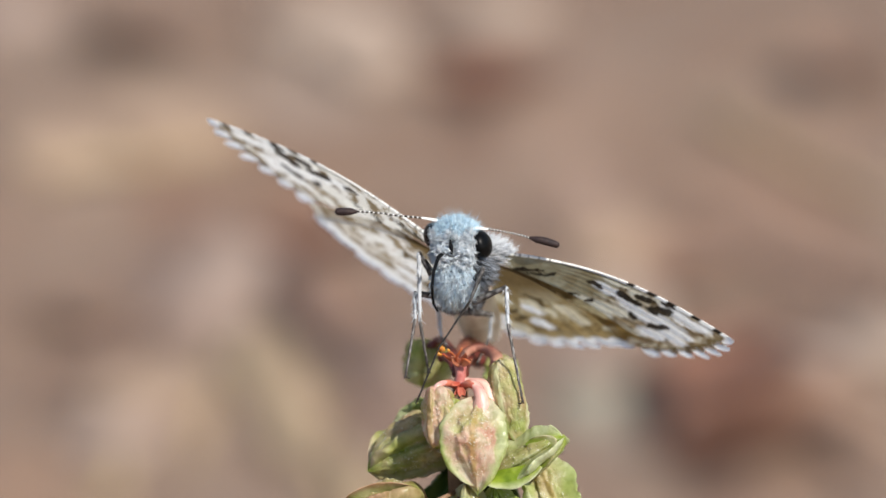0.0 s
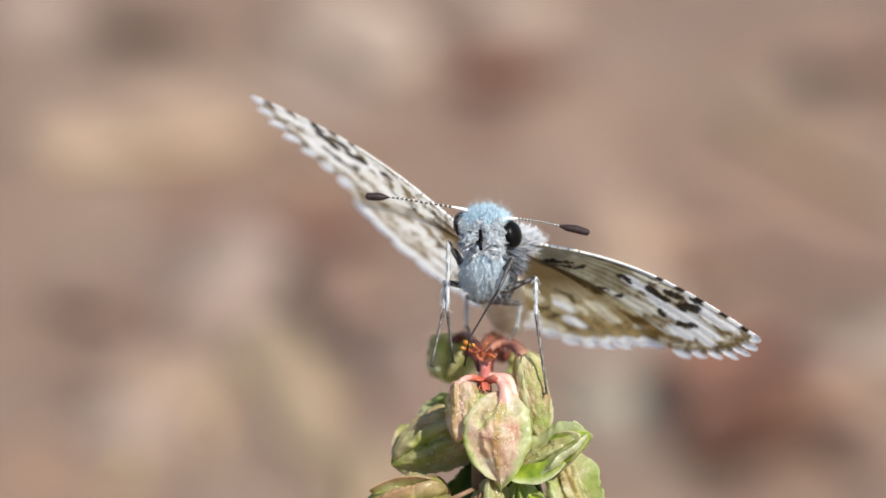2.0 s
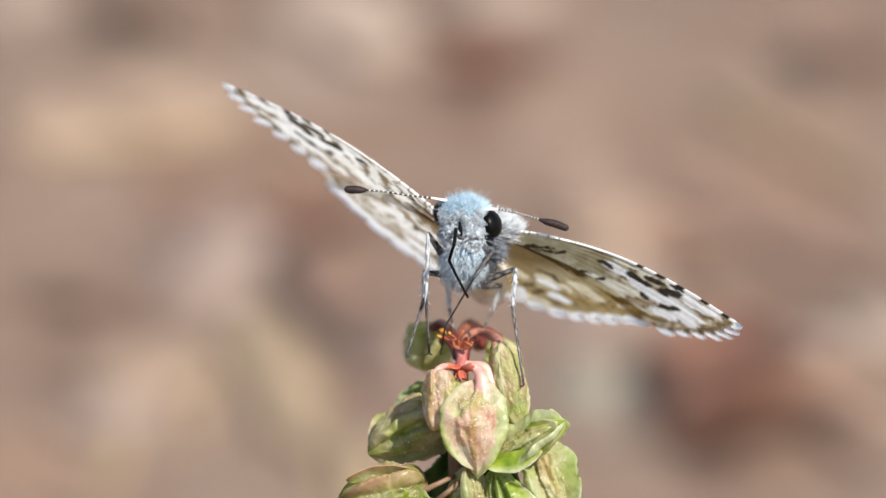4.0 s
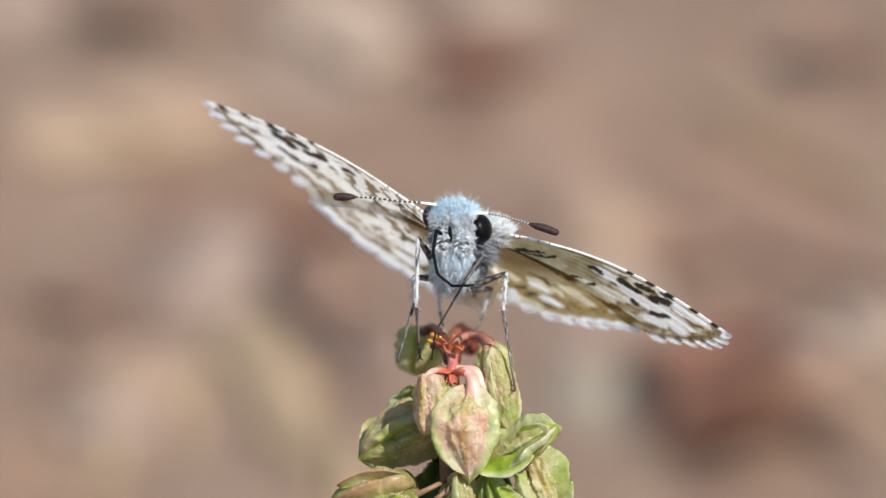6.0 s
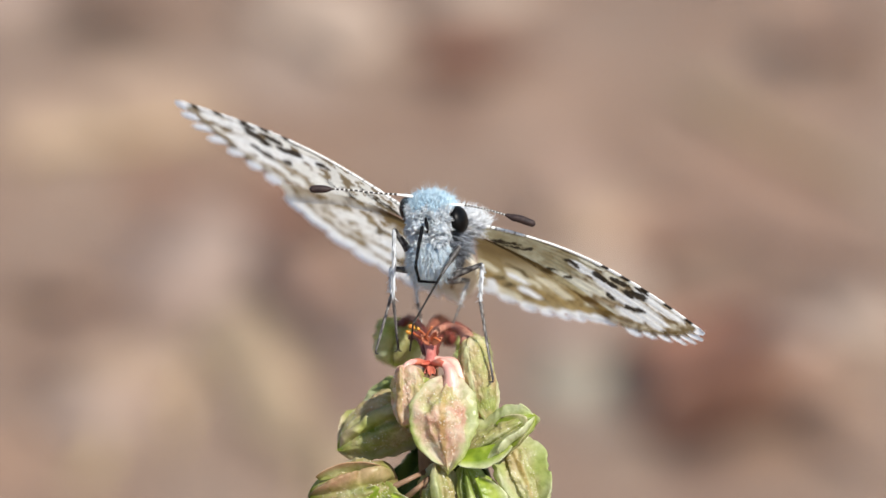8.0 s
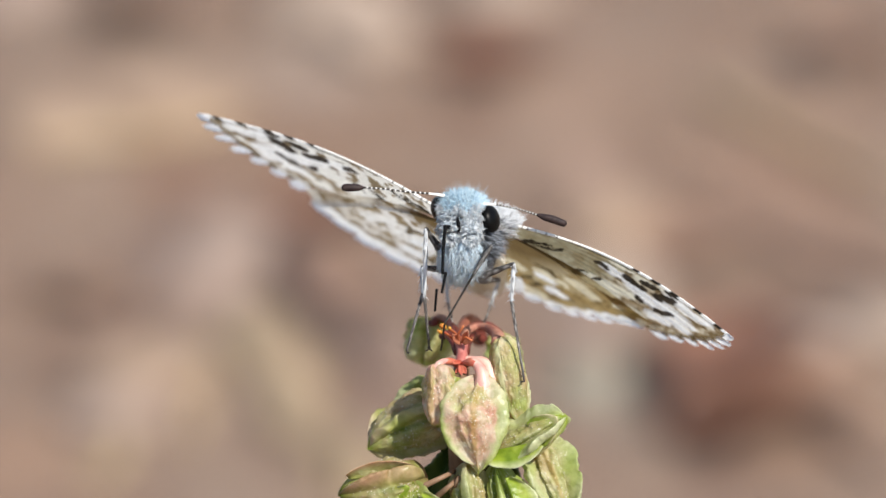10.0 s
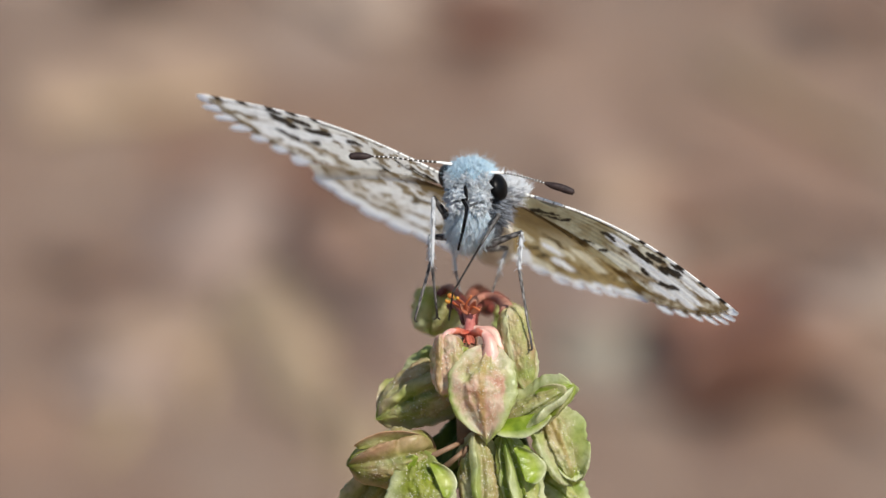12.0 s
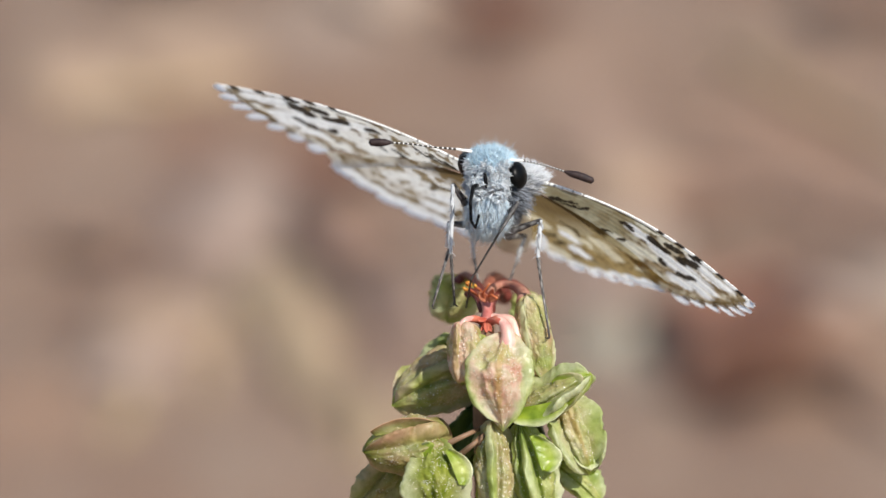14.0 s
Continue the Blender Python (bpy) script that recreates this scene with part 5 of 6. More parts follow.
def leg_piece(name, length, radii, hairy, seed, parent=butterfly, dark=0.0):
    """A scaled shin or foot along +z."""
    rng = random.Random(seed)
    pts = [Vector((0.04 * length * noise.noise(Vector((seed, k, 0))), 0.04 * length * noise.noise(Vector((k, seed, 3))), length * k / 5)) for k in range(6)]
    pts[0] = Vector((0, 0, 0))
    pts[-1] = Vector((0, 0, length))
    me, line, sides = tube(name, pts, radii, 10, 9, 0.15)
    cols = []
    for i, p in enumerate(line):
        for k in range(sides):
            s = noise.noise(Vector((p.z * 3.4 + seed, k * 0.8, 0)))
            if dark:
                tone = mixc((0.03, 0.026, 0.024), (0.30 - 0.16 * dark, 0.29 - 0.16 * dark, 0.28 - 0.16 * dark), step(s, 0.3 * dark - 0.2, 0.5))
            elif hairy:
                tone = mixc((0.58, 0.60, 0.62), (0.13, 0.125, 0.12), step(s, 0.10, 0.40))
            else:
                tone = mixc((0.05, 0.042, 0.038), (0.40, 0.38, 0.36), step(s, -0.15, 0.35) * 0.85 * (1 - 0.85 * step(p.z / length, 0.75, 0.95)))
            cols.append(tone)
    cols += [cols[0], cols[-1]]
    paint(me, cols)
    return part(name, me, M_LEG, parent)


def thigh(hip, knee, seed):
    hip, knee = Vector(hip), Vector(knee)
    ob = leg_piece("femur", (knee - hip).length, [0.20, 0.22, 0.18, 0.14, 0.12], True, seed, dark=0.15)
    ob.matrix_basis = Matrix.Translation((hip - HEAD) * MM) @ (knee - hip).to_track_quat("Z", "Y").to_matrix().to_4x4()


def leg(hip, knee, ankle, foot, seed, thick=1.0):
    """Shin and foot are one stiff limb that turns at the knee; the foot keeps its hold on the plant."""
    thigh(hip, knee, seed)
    knee, ankle, foot = Vector(knee), Vector(ankle), Vector(foot)
    # the limb's own axes: z to the foot
    q = (foot - knee).to_track_quat("Z", "Y")
    shin = leg_piece("tibia", (ankle - knee).length, [0.10 * thick, 0.115 * thick, 0.10 * thick, 0.085 * thick], True, seed + 1)
    back_turn = q.inverted() @ (ankle - knee).to_track_quat("Z", "Y")
    tarsus = leg_piece("tarsus", (foot - ankle).length, [0.088 * thick, 0.075 * thick, 0.068 * thick, 0.060 * thick], False, seed + 2, shin)
    turn = (ankle - knee).to_track_quat("Z", "Y").inverted() @ (foot - ankle).to_track_quat("Z", "Y")
    tarsus.matrix_basis = Matrix.Translation((0, 0, (ankle - knee).length * MM)) @ turn.to_matrix().to_4x4()
    long = (foot - ankle).length
    for sx in (-1, 1):
        claw, _, _ = tube("claw", [(0, 0, long * 0.985), (0.07 * sx, -0.03, long + 0.06), (0.15 * sx, -0.10, long + 0.07), (0.19 * sx, -0.17, long + 0.01)], [0.045, 0.04, 0.03, 0.012], 6, 3)
        paint(claw, [(0.03, 0.025, 0.022)] * len(claw.vertices))
        part("claw", claw, M_LEG, tarsus)
    spines = random.Random(seed + 5)
    roots = [Vector((0.05 * math.cos(k * 2.4), 0.05 * math.sin(k * 2.4), long * (k + 0.5) / 22)) for k in range(22)]
    ways = [Vector((math.cos(k * 2.4), math.sin(k * 2.4), 1.0)) for k in range(22)]
    part("tarsal_spines", hairs("tarsal_spines", roots, ways, [spines.uniform(0.10, 0.20) for _ in roots], 0.013, 0.1, spines), M_PROB, tarsus)
    for sx in (-1, 1):
        far = (ankle - knee).length
        spur, _, _ = tube("spur", [(0, 0, far * 0.97), (0.10 * sx, -0.12, far + 0.12), (0.20 * sx, -0.25, far + 0.30)], [0.03, 0.022, 0.008], 6, 3)
        paint(spur, [(0.20, 0.18, 0.17)] * len(spur.vertices))
        part("spur", spur, M_LEG, shin)
    rng = random.Random(seed)
    far = (ankle - knee).length
    roots, ways, lens = [], [], []
    for _ in range(45):
        a = rng.uniform(0, 6.28)
        roots.append(Vector((0.11 * thick * math.cos(a), 0.11 * thick * math.sin(a), rng.uniform(0.02, 1.0) * far)))
        ways.append(Vector((math.cos(a), math.sin(a), 1.3)))
        lens.append(rng.uniform(0.12, 0.34))
    part("leg_hair", hairs("leg_hair", roots, ways, lens, 0.014, 0.2, rng), M_WHITE, shin)
    shin.matrix_basis = Matrix.Translation((knee - HEAD) * MM) @ (ankle - knee).to_track_quat("Z", "Y").to_matrix().to_4x4()
    LEGS.append((shin, knee, foot, back_turn))


leg((-0.34, 1.60, -0.88), (-1.35, 0.20, 0.59), (-1.44, 0.60, -2.86), (-1.25, 2.00, -5.44), 20)
leg((-0.11, 2.20, -1.46), (-1.56, 1.00, -1.36), (-1.53, 1.00, -2.66), (-2.38, 1.00, -5.53), 30)
leg((1.08, 1.20, -1.90), (3.05, 0.20, -1.16), (2.91, 0.20, -3.02), (3.50, 0.00, -6.96), 40)
leg((0.46, 4.50, -1.99), (-0.41, 5.50, -1.71), (-0.23, 5.60, -3.17), (0.00, 5.00, -4.61), 50, 0.75)
leg((1.33, 4.50, -1.99), (2.39, 6.00, -2.01), (1.98, 6.20, -3.18), (1.48, 5.50, -4.47), 60, 0.75)
# the free foreleg: three stiff pieces, moved one by one
FORE_KNEE = Vector((1.88, -0.60, -0.28))
thigh((1.25, 0.80, -1.16), FORE_KNEE, 70)
FORE = [leg_piece("tibia", 1.75, [0.085, 0.11, 0.095, 0.075], True, 71, dark=0.4), leg_piece("tarsus", 3.0, [0.065, 0.055, 0.05, 0.045], False, 72, dark=1.0), leg_piece("claw_joint", 3.4, [0.05, 0.05, 0.05, 0.045], False, 73, dark=1.0)]

# tongue: five stiff pieces
TONGUE = []
for i in range(5):
    me, _, _ = tube("proboscis_joint", [(0, 0, 0), (0, 0, 0.6), (0, 0, 1.22)], [0.105 - 0.009 * i, 0.10 - 0.009 * i, 0.096 - 0.009 * i], 8, 3)
    TONGUE.append(part("proboscis_joint", me, M_PROB, butterfly, "black tongue" if i == 0 else ""))


BODY_ROWS = [
        (0, body_pose(-0.345, -0.137, -6.0)),
        (0.5, body_pose(-0.329, 0.004, -7.0)),
        (1, body_pose(-0.205, 0.074, -7.0)),
        (1.5, body_pose(-0.189, 0.166, -7.0)),
        (2, body_pose(-0.161, 0.131, -5.5)),
        (2.5, body_pose(-0.057, 0.124, -3.5)),
        (3, body_pose(0.011, 0.065, -2.2)),
        (5.5, body_pose(0.043, 0.004, 0.0)),
        (6, body_pose(0.009, -0.005, 0.0)),
        (6.5, body_pose(0.000, -0.000, 0.0)),
        (7, body_pose(-0.010, -0.010, 0.0)),
        (7.5, body_pose(-0.048, 0.017, 0.0)),
        (8, body_pose(-0.039, -0.011, 0.0)),
        (8.5, body_pose(-0.101, -0.032, 0.0)),
        (11, body_pose(-0.051, 0.048, 0.0)),
        (11.5, body_pose(-0.109, 0.072, 0.0)),
        (12, body_pose(-0.070, 0.063, 0.0)),
        (12.5, body_pose(-0.055, 0.077, 0.0)),
        (13, body_pose(-0.066, 0.084, 0.0)),
        (13.5, body_pose(-0.026, 0.041, 0.0)),
        (14, body_pose(-0.046, 0.084, 0.0)),
]


def aim(a, b):
    a, b = Vector(a), Vector(b)
    return Matrix.Translation(a * MM) @ (b - a).to_track_quat("Z", "Y").to_matrix().to_4x4()


def motions():
    walk(butterfly, BODY_ROWS)
    walk(left_wings[0], L_FORE)
    walk(left_wings[1], L_ROWS)
    for w in right_wings:
        walk(w, R_ROWS)
    for (stick, base), sign, turns in ((left_antenna, 1, (0, 2.0, 4.2, 2.8, 2.2, 2.2, 2.4)), (right_antenna, -1, (3.0, 6.5, 7.5, 8.2, 5.2, 5.4, 3.0))):
        rows = [(0.5 * i, Matrix.Translation(base) @ Matrix.Rotation(radians(sign * a), 4, "Y")) for i, a in enumerate(turns)]
        rest = Matrix.Translation(base)
        walk(stick, rows + [(5.5, rest), (14, rest)])
    into = [(t, (m.inverted() @ SPACE)) for t, m in BODY_ROWS]
    for shin, knee, foot, back_turn in LEGS:
        rows = []
        for t, m in into:
            k = knee - HEAD
            f = (m @ (foot * MM)) / MM
            q = (f - k).to_track_quat("Z", "Y") @ back_turn
            rows.append((t, Matrix.Translation(k * MM) @ q.to_matrix().to_4x4()))
        walk(shin, rows)
    # the foreleg lets go of the lower pods and takes hold of the stamens
    early = [Vector((0.87, -0.90, -1.88)), Vector((-0.76, 0.00, -4.31)), Vector((-2.25, 1.80, -8.00))]
    late = [Vector((0.98, -1.20, -1.60)), Vector((-0.23, -0.40, -3.68)), Vector((-0.63, 2.20, -5.25))]
    for i, piece in enumerate(FORE):
        rows = []
        for t, m in into:
            k = 0.0 if t < 1.6 else 1.0
            chain = [FORE_KNEE - HEAD]
            for e, l in zip(early, late):
                chain.append((m @ (e.lerp(l, k) * MM)) / MM)
            for j, size in enumerate((1.75, 3.0, 3.4)):
                chain[j + 1] = chain[j] + (chain[j + 1] - chain[j]).normalized() * size
            rows.append((t, aim(chain[i], chain[i + 1])))
        walk(piece, rows)
    tongue_rows = [
        [
            (0, pose(-0.00057, -0.00090, -0.00037, -161, 70, 90)),
            (0.5, pose(-0.00057, -0.00090, -0.00037, -129, 76, 106)),
            (1, pose(-0.00057, -0.00090, -0.00037, -149, 71, 88)),
            (1.2, pose(-0.00057, -0.00090, -0.00037, -164, 78, 99)),
            (1.3, pose(-0.00057, -0.00090, -0.00037, -160, 81, 106)),
            (1.5, pose(-0.00057, -0.00090, -0.00037, -1, 54, -105)),
            (1.55, pose(-0.00057, -0.00090, -0.00037, 26, 84, -86)),
            (1.6, pose(-0.00057, -0.00090, -0.00037, 178, 64, 57)),
            (1.8, pose(-0.00057, -0.00090, -0.00037, -153, 41, 49)),
            (1.867, pose(-0.00057, -0.00090, -0.00037, -176, 51, 53)),
            (1.933, pose(-0.00057, -0.00090, -0.00037, 157, 60, 50)),
            (2, pose(-0.00057, -0.00090, -0.00037, 119, 67, 35)),
            (2.5, pose(-0.00057, -0.00090, -0.00037, 110, 69, 25)),
            (3, pose(-0.00057, -0.00090, -0.00037, 114, 68, 30)),
            (3.833, pose(-0.00057, -0.00090, -0.00037, 80, 70, -8)),
            (4.667, pose(-0.00057, -0.00090, -0.00037, 52, 64, -39)),
            (5.5, pose(-0.00057, -0.00090, -0.00037, 37, 55, -57)),
            (6, pose(-0.00057, -0.00090, -0.00037, 59, 58, -50)),
            (6.5, pose(-0.00057, -0.00090, -0.00037, 150, 44, 24)),
            (7, pose(-0.00057, -0.00090, -0.00037, 58, 50, -10)),
            (7.5, pose(-0.00057, -0.00090, -0.00037, 114, 51, 19)),
            (8, pose(-0.00057, -0.00090, -0.00037, 85, 54, -3)),
            (8.25, pose(-0.00057, -0.00090, -0.00037, 76, 52, -17)),
            (8.5, pose(-0.00057, -0.00090, -0.00037, 68, 49, -30)),
            (11, pose(-0.00057, -0.00090, -0.00037, 95, 50, -22)),
            (11.067, pose(-0.00057, -0.00090, -0.00037, 82, 50, -34)),
            (11.133, pose(-0.00057, -0.00090, -0.00037, 70, 48, -46)),
            (11.2, pose(-0.00057, -0.00090, -0.00037, 59, 44, -57)),
            (11.35, pose(-0.00057, -0.00090, -0.00037, 70, 51, -38)),
            (11.5, pose(-0.00057, -0.00090, -0.00037, 85, 54, -15)),
            (12, pose(-0.00057, -0.00090, -0.00037, 128, 41, 43)),
            (12.5, pose(-0.00057, -0.00090, -0.00037, 121, 47, 31)),
            (13, pose(-0.00057, -0.00090, -0.00037, 116, 48, 28)),
            (13.5, pose(-0.00057, -0.00090, -0.00037, 93, 54, -7)),
            (14, pose(-0.00057, -0.00090, -0.00037, 103, 54, -7)),
        ],
        [
            (0, pose(-0.00096, -0.00198, -0.00077, -169, 47, 90)),
            (0.5, pose(-0.00128, -0.00187, -0.00055, -173, 27, 86)),
            (1, pose(-0.00124, -0.00186, -0.00072, -171, 20, 85)),
            (1.2, pose(-0.00073, -0.00208, -0.00063, -173, 1, 82)),
            (1.3, pose(-0.00066, -0.00210, -0.00054, -174, 25, 85)),
            (1.5, pose(-0.00080, -0.00186, 0.00034, -177, 27, 85)),
            (1.55, pose(-0.00103, -0.00202, -0.00026, -170, 40, 87)),
            (1.6, pose(-0.00112, -0.00185, -0.00090, -160, 52, 92)),
            (1.8, pose(-0.00146, -0.00107, -0.00119, -166, 61, 97)),
            (1.867, pose(-0.00121, -0.00159, -0.00115, -168, 64, 99)),
            (1.933, pose(-0.00083, -0.00195, -0.00093, -170, 68, 100)),
            (2, pose(-0.00039, -0.00209, -0.00060, -172, 71, 102)),
            (2.5, pose(-0.00042, -0.00210, -0.00052, -173, 65, 99)),
            (3, pose(-0.00041, -0.00210, -0.00055, -173, 65, 99)),
            (3.833, pose(-0.00052, -0.00212, -0.00030, -172, 52, 96)),
            (4.667, pose(-0.00064, -0.00207, -0.00004, -170, 39, 93)),
            (5.5, pose(-0.00075, -0.00197, 0.00019, -168, 26, 90)),
            (6, pose(-0.00102, -0.00198, -0.00004, -172, 28, 91)),
            (6.5, pose(-0.00099, -0.00175, -0.00113, -161, 61, 102)),
            (7, pose(-0.00026, -0.00200, 0.00005, -165, 28, 88)),
            (7.5, pose(-0.00058, -0.00208, -0.00068, -171, 42, 91)),
            (8, pose(-0.00054, -0.00212, -0.00030, -171, 40, 91)),
            (8.25, pose(-0.00069, -0.00210, -0.00019, -174, 31, 89)),
            (8.5, pose(-0.00084, -0.00205, -0.00008, -177, 22, 89)),
            (11, pose(-0.00109, -0.00200, -0.00043, -173, 0, 87)),
            (11.067, pose(-0.00114, -0.00197, -0.00026, -171, 18, 89)),
            (11.133, pose(-0.00118, -0.00192, -0.00009, -168, 35, 93)),
            (11.2, pose(-0.00120, -0.00184, 0.00008, -162, 53, 99)),
            (11.35, pose(-0.00101, -0.00200, -0.00011, -163, 50, 98)),
            (11.5, pose(-0.00080, -0.00210, -0.00031, -163, 48, 97)),
            (12, pose(-0.00028, -0.00194, -0.00094, -165, 58, 102)),
            (12.5, pose(-0.00043, -0.00204, -0.00080, -165, 58, 102)),
            (13, pose(-0.00041, -0.00205, -0.00073, -165, 58, 102)),
            (13.5, pose(-0.00075, -0.00211, -0.00041, -168, 45, 96)),
            (14, pose(-0.00094, -0.00205, -0.00054, -169, 45, 96)),
        ],
        [
            (0, pose(-0.00119, -0.00286, -0.00159, -176, 46, 90)),
            (0.5, pose(-0.00148, -0.00241, -0.00163, -177, 0, 87)),
            (1, pose(-0.00146, -0.00226, -0.00185, -176, 0, 87)),
            (1.2, pose(-0.00088, -0.00208, -0.00183, -177, 0, 87)),
            (1.3, pose(-0.00083, -0.00260, -0.00165, 173, 22, 86)),
            (1.5, pose(-0.00091, -0.00241, -0.00074, 173, -0, 89)),
            (1.55, pose(-0.00129, -0.00278, -0.00118, 169, 26, 84)),
            (1.6, pose(-0.00151, -0.00276, -0.00161, 160, 52, 75)),
            (1.8, pose(-0.00162, -0.00214, -0.00176, 152, 59, 70)),
            (1.867, pose(-0.00131, -0.00269, -0.00166, 135, 25, 103)),
            (1.933, pose(-0.00085, -0.00308, -0.00139, 104, 3, 139)),
            (2, pose(-0.00033, -0.00324, -0.00100, 68, 6, -179)),
            (2.5, pose(-0.00039, -0.00321, -0.00103, 68, 6, 179)),
            (3, pose(-0.00038, -0.00320, -0.00106, 68, 6, 179)),
            (3.833, pose(-0.00060, -0.00308, -0.00104, 117, 5, -166)),
            (4.667, pose(-0.00081, -0.00284, -0.00098, 164, -6, -157)),
            (5.5, pose(-0.00100, -0.00249, -0.00088, -149, -20, -159)),
            (6, pose(-0.00119, -0.00254, -0.00111, -154, -3, -149)),
            (6.5, pose(-0.00118, -0.00282, -0.00169, -130, -16, -159)),
            (7, pose(-0.00060, -0.00254, -0.00099, -149, -21, -164)),
            (7.5, pose(-0.00075, -0.00289, -0.00158, -157, -20, -163)),
            (8, pose(-0.00071, -0.00289, -0.00123, -149, -20, -164)),
            (8.25, pose(-0.00082, -0.00272, -0.00123, -147, -15, -160)),
            (8.5, pose(-0.00092, -0.00251, -0.00120, -145, -10, -157)),
            (11, pose(-0.00125, -0.00200, -0.00164, -175, -14, -158)),
            (11.067, pose(-0.00134, -0.00234, -0.00141, -162, -17, -159)),
            (11.133, pose(-0.00140, -0.00262, -0.00106, -150, -19, -160)),
            (11.2, pose(-0.00142, -0.00281, -0.00063, -138, -21, -162)),
            (11.35, pose(-0.00125, -0.00294, -0.00085, -175, -1, -153)),
            (11.5, pose(-0.00105, -0.00299, -0.00109, 148, 20, -158)),
            (12, pose(-0.00039, -0.00298, -0.00156, 123, 22, -160)),
            (12.5, pose(-0.00054, -0.00308, -0.00141, 123, 22, -159)),
            (13, pose(-0.00052, -0.00310, -0.00135, 123, 22, -159)),
            (13.5, pose(-0.00092, -0.00297, -0.00125, 137, 21, -159)),
            (14, pose(-0.00107, -0.00292, -0.00138, 138, 22, -160)),
        ],
        [
            (0, pose(-0.00128, -0.00374, -0.00243, 177, -52, 90)),
            (0.5, pose(-0.00155, -0.00241, -0.00285, -176, -0, 91)),
            (1, pose(-0.00154, -0.00226, -0.00307, -177, -0, 91)),
            (1.2, pose(-0.00094, -0.00208, -0.00305, -177, -0, 91)),
            (1.3, pose(-0.00071, -0.00306, -0.00277, 167, 0, 91)),
            (1.5, pose(-0.00077, -0.00241, -0.00195, 169, 0, 91)),
            (1.55, pose(-0.00111, -0.00333, -0.00226, 141, -42, 111)),
            (1.6, pose(-0.00134, -0.00375, -0.00231, 66, -55, -179)),
            (1.8, pose(-0.00139, -0.00320, -0.00232, 48, -45, -157)),
            (1.867, pose(-0.00039, -0.00285, -0.00244, 6, -21, -142)),
            (1.933, pose(-0.00007, -0.00220, -0.00170, -27, 5, -147)),
            (2, pose(-0.00039, -0.00210, -0.00055, -66, 24, -167)),
            (2.5, pose(-0.00042, -0.00208, -0.00058, -66, 24, -168)),
            (3, pose(-0.00041, -0.00207, -0.00062, -66, 24, -168)),
            (3.833, pose(-0.00081, -0.00201, -0.00159, -120, 24, -176)),
            (4.667, pose(-0.00106, -0.00257, -0.00214, -173, 18, -180)),
            (5.5, pose(-0.00112, -0.00321, -0.00186, 136, 12, -177)),
            (6, pose(-0.00096, -0.00304, -0.00220, 126, 32, 158)),
            (6.5, pose(-0.00104, -0.00377, -0.00244, 132, 19, 176)),
            (7, pose(-0.00080, -0.00324, -0.00197, 133, 6, -169)),
            (7.5, pose(-0.00097, -0.00346, -0.00264, 110, 12, -180)),
            (8, pose(-0.00088, -0.00360, -0.00221, 131, 12, -180)),
            (8.25, pose(-0.00085, -0.00344, -0.00221, 144, 12, -180)),
            (8.5, pose(-0.00081, -0.00323, -0.00218, 158, 11, -180)),
            (11, pose(-0.00148, -0.00222, -0.00282, -137, -19, 175)),
            (11.067, pose(-0.00152, -0.00280, -0.00252, -177, -10, 179)),
            (11.133, pose(-0.00152, -0.00331, -0.00206, 143, -0, 176)),
            (11.2, pose(-0.00148, -0.00369, -0.00147, 103, 5, 167)),
            (11.35, pose(-0.00123, -0.00304, -0.00207, 156, 22, 146)),
            (11.5, pose(-0.00096, -0.00226, -0.00207, -144, 49, 150)),
            (12, pose(-0.00051, -0.00193, -0.00217, -127, 45, 145)),
            (12.5, pose(-0.00068, -0.00203, -0.00203, -134, 43, 141)),
            (13, pose(-0.00066, -0.00205, -0.00196, -131, 44, 143)),
            (13.5, pose(-0.00092, -0.00208, -0.00209, -108, 57, 178)),
            (14, pose(-0.00104, -0.00203, -0.00222, -119, 55, 167)),
        ],
        [
            (0, pose(-0.00122, -0.00278, -0.00318, 170, 67, 90)),
            (0.5, pose(-0.00164, -0.00241, -0.00406, -176, -0, 94)),
            (1, pose(-0.00159, -0.00226, -0.00428, -179, -0, 94)),
            (1.2, pose(-0.00099, -0.00208, -0.00427, -177, -0, 94)),
            (1.3, pose(-0.00044, -0.00306, -0.00396, 162, 1, 94)),
            (1.5, pose(-0.00054, -0.00241, -0.00315, 165, 1, 94)),
            (1.55, pose(-0.00063, -0.00246, -0.00296, 132, 59, 56)),
            (1.6, pose(-0.00094, -0.00263, -0.00202, 27, 40, -51)),
            (1.8, pose(-0.00122, -0.00213, -0.00175, 46, 49, -42)),
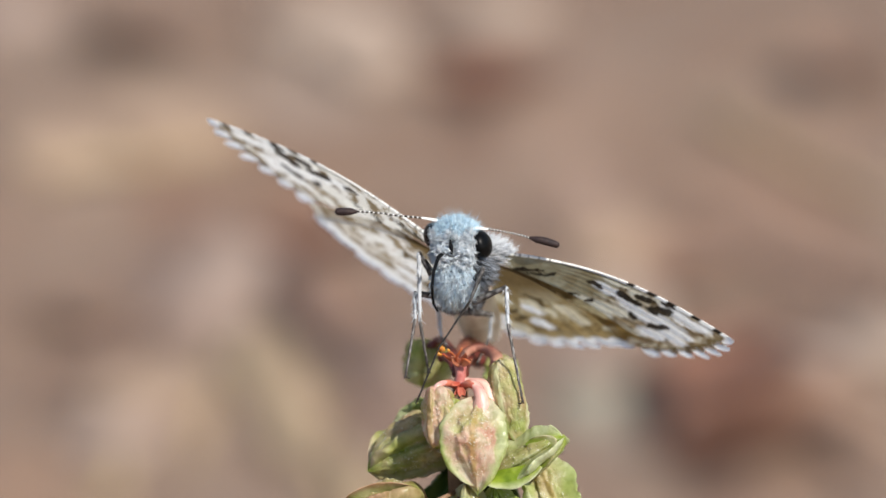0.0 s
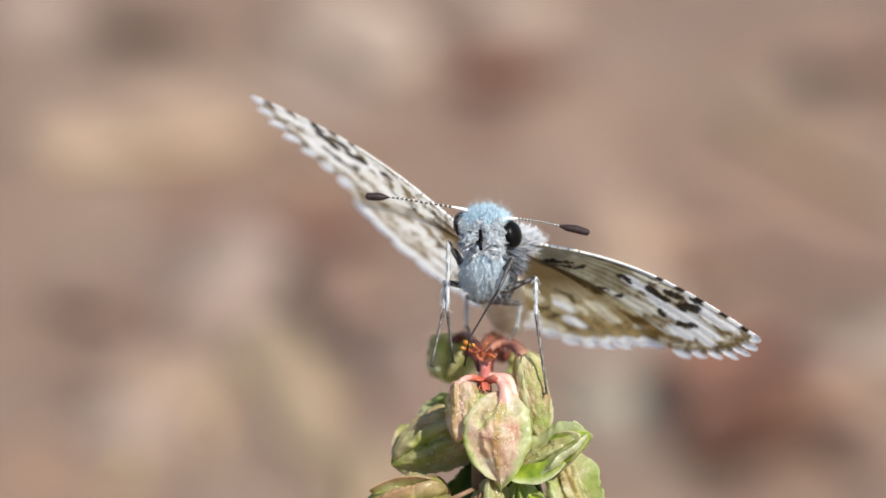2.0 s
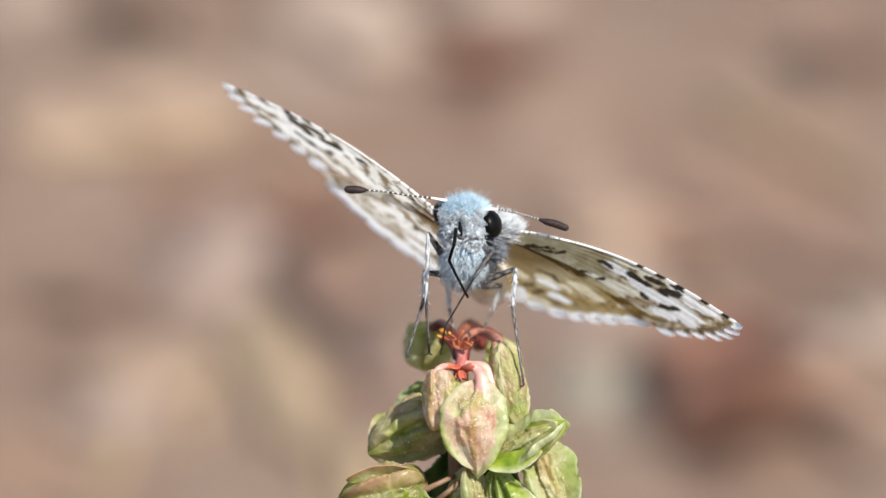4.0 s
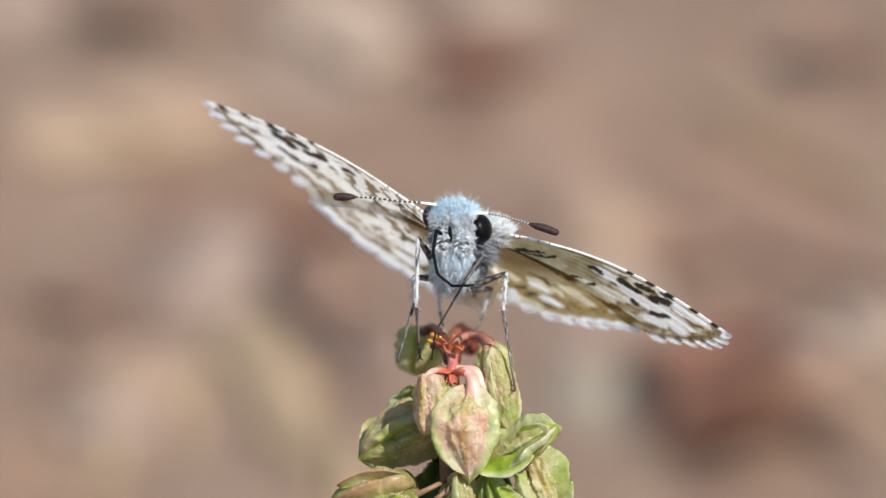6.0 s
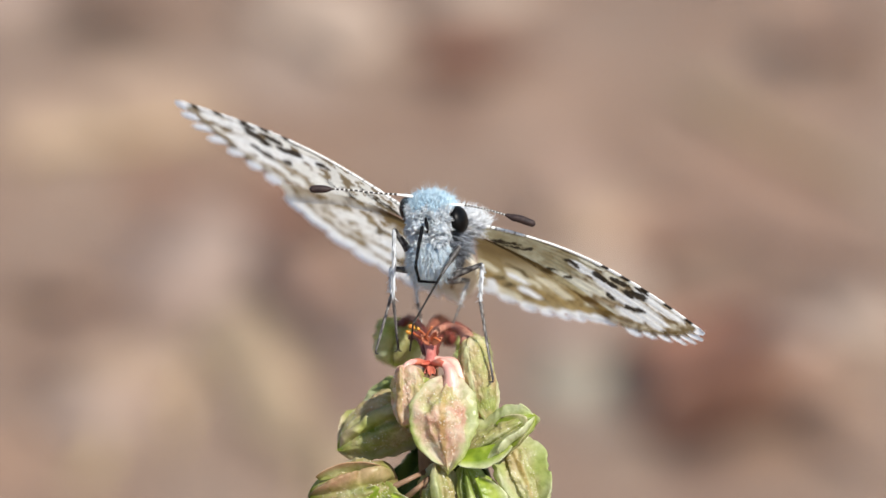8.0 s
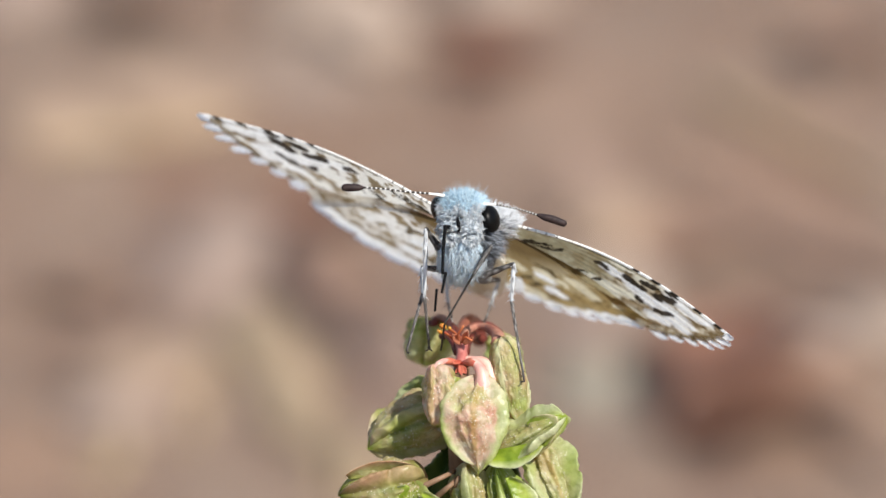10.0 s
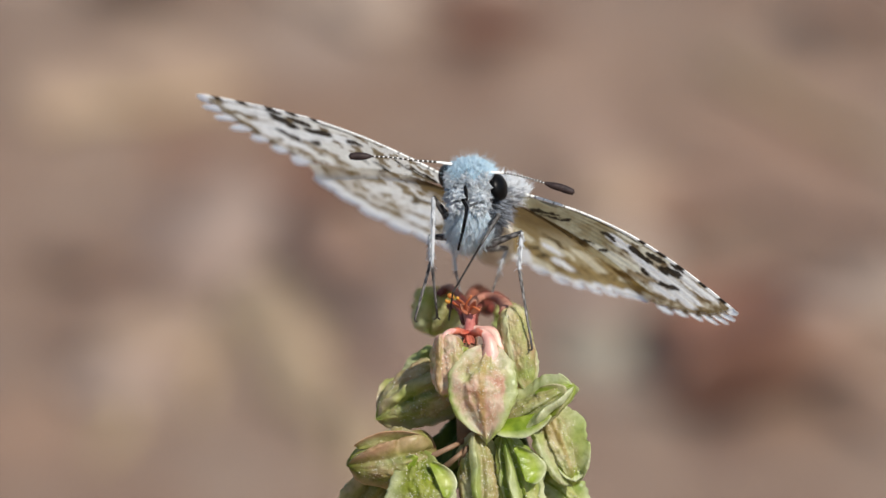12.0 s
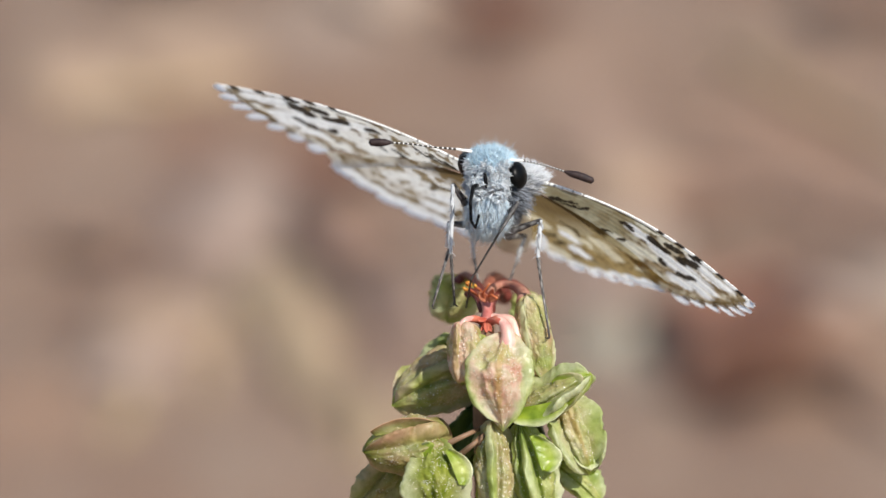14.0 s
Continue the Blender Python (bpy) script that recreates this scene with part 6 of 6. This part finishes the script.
            (1.867, pose(-0.00012, -0.00247, -0.00132, 77, 36, -73)),
            (1.933, pose(0.00016, -0.00271, -0.00061, 109, 37, -104)),
            (2, pose(-0.00033, -0.00323, -0.00009, 139, 52, -134)),
            (2.5, pose(-0.00039, -0.00321, -0.00013, 138, 54, -136)),
            (3, pose(-0.00039, -0.00320, -0.00016, 140, 53, -135)),
            (3.833, pose(-0.00048, -0.00304, -0.00215, -173, 30, -126)),
            (4.667, pose(-0.00068, -0.00271, -0.00329, -135, 9, -137)),
            (5.5, pose(-0.00098, -0.00235, -0.00272, -96, -2, -158)),
            (6, pose(-0.00024, -0.00227, -0.00281, -88, -0, -119)),
            (6.5, pose(-0.00071, -0.00289, -0.00321, -135, -11, -147)),
            (7, pose(-0.00089, -0.00235, -0.00280, -100, -9, -141)),
            (7.5, pose(-0.00089, -0.00231, -0.00305, -88, -7, -120)),
            (8, pose(-0.00071, -0.00267, -0.00298, -93, -7, -132)),
            (8.25, pose(-0.00065, -0.00273, -0.00319, -133, -4, -125)),
            (8.5, pose(-0.00059, -0.00277, -0.00329, -173, 3, -122)),
            (11, pose(-0.00184, -0.00302, -0.00366, 128, 37, -136)),
            (11.067, pose(-0.00172, -0.00286, -0.00372, 57, 39, -173)),
            (11.133, pose(-0.00147, -0.00258, -0.00304, 2, 14, 171)),
            (11.2, pose(-0.00119, -0.00254, -0.00174, -45, -14, -179)),
            (11.35, pose(-0.00060, -0.00286, -0.00310, 8, -50, -165)),
            (11.5, pose(-0.00068, -0.00326, -0.00272, 131, -66, 125)),
            (12, pose(-0.00065, -0.00303, -0.00268, 143, -69, 132)),
            (12.5, pose(-0.00079, -0.00308, -0.00265, 150, -66, 127)),
            (13, pose(-0.00077, -0.00313, -0.00253, 156, -61, 121)),
            (13.5, pose(-0.00064, -0.00325, -0.00229, 20, -57, -125)),
            (14, pose(-0.00081, -0.00318, -0.00256, 22, -57, -125)),
        ],
    ]
    for piece, rows in zip(TONGUE, tongue_rows):
        walk(piece, rows)


motions()
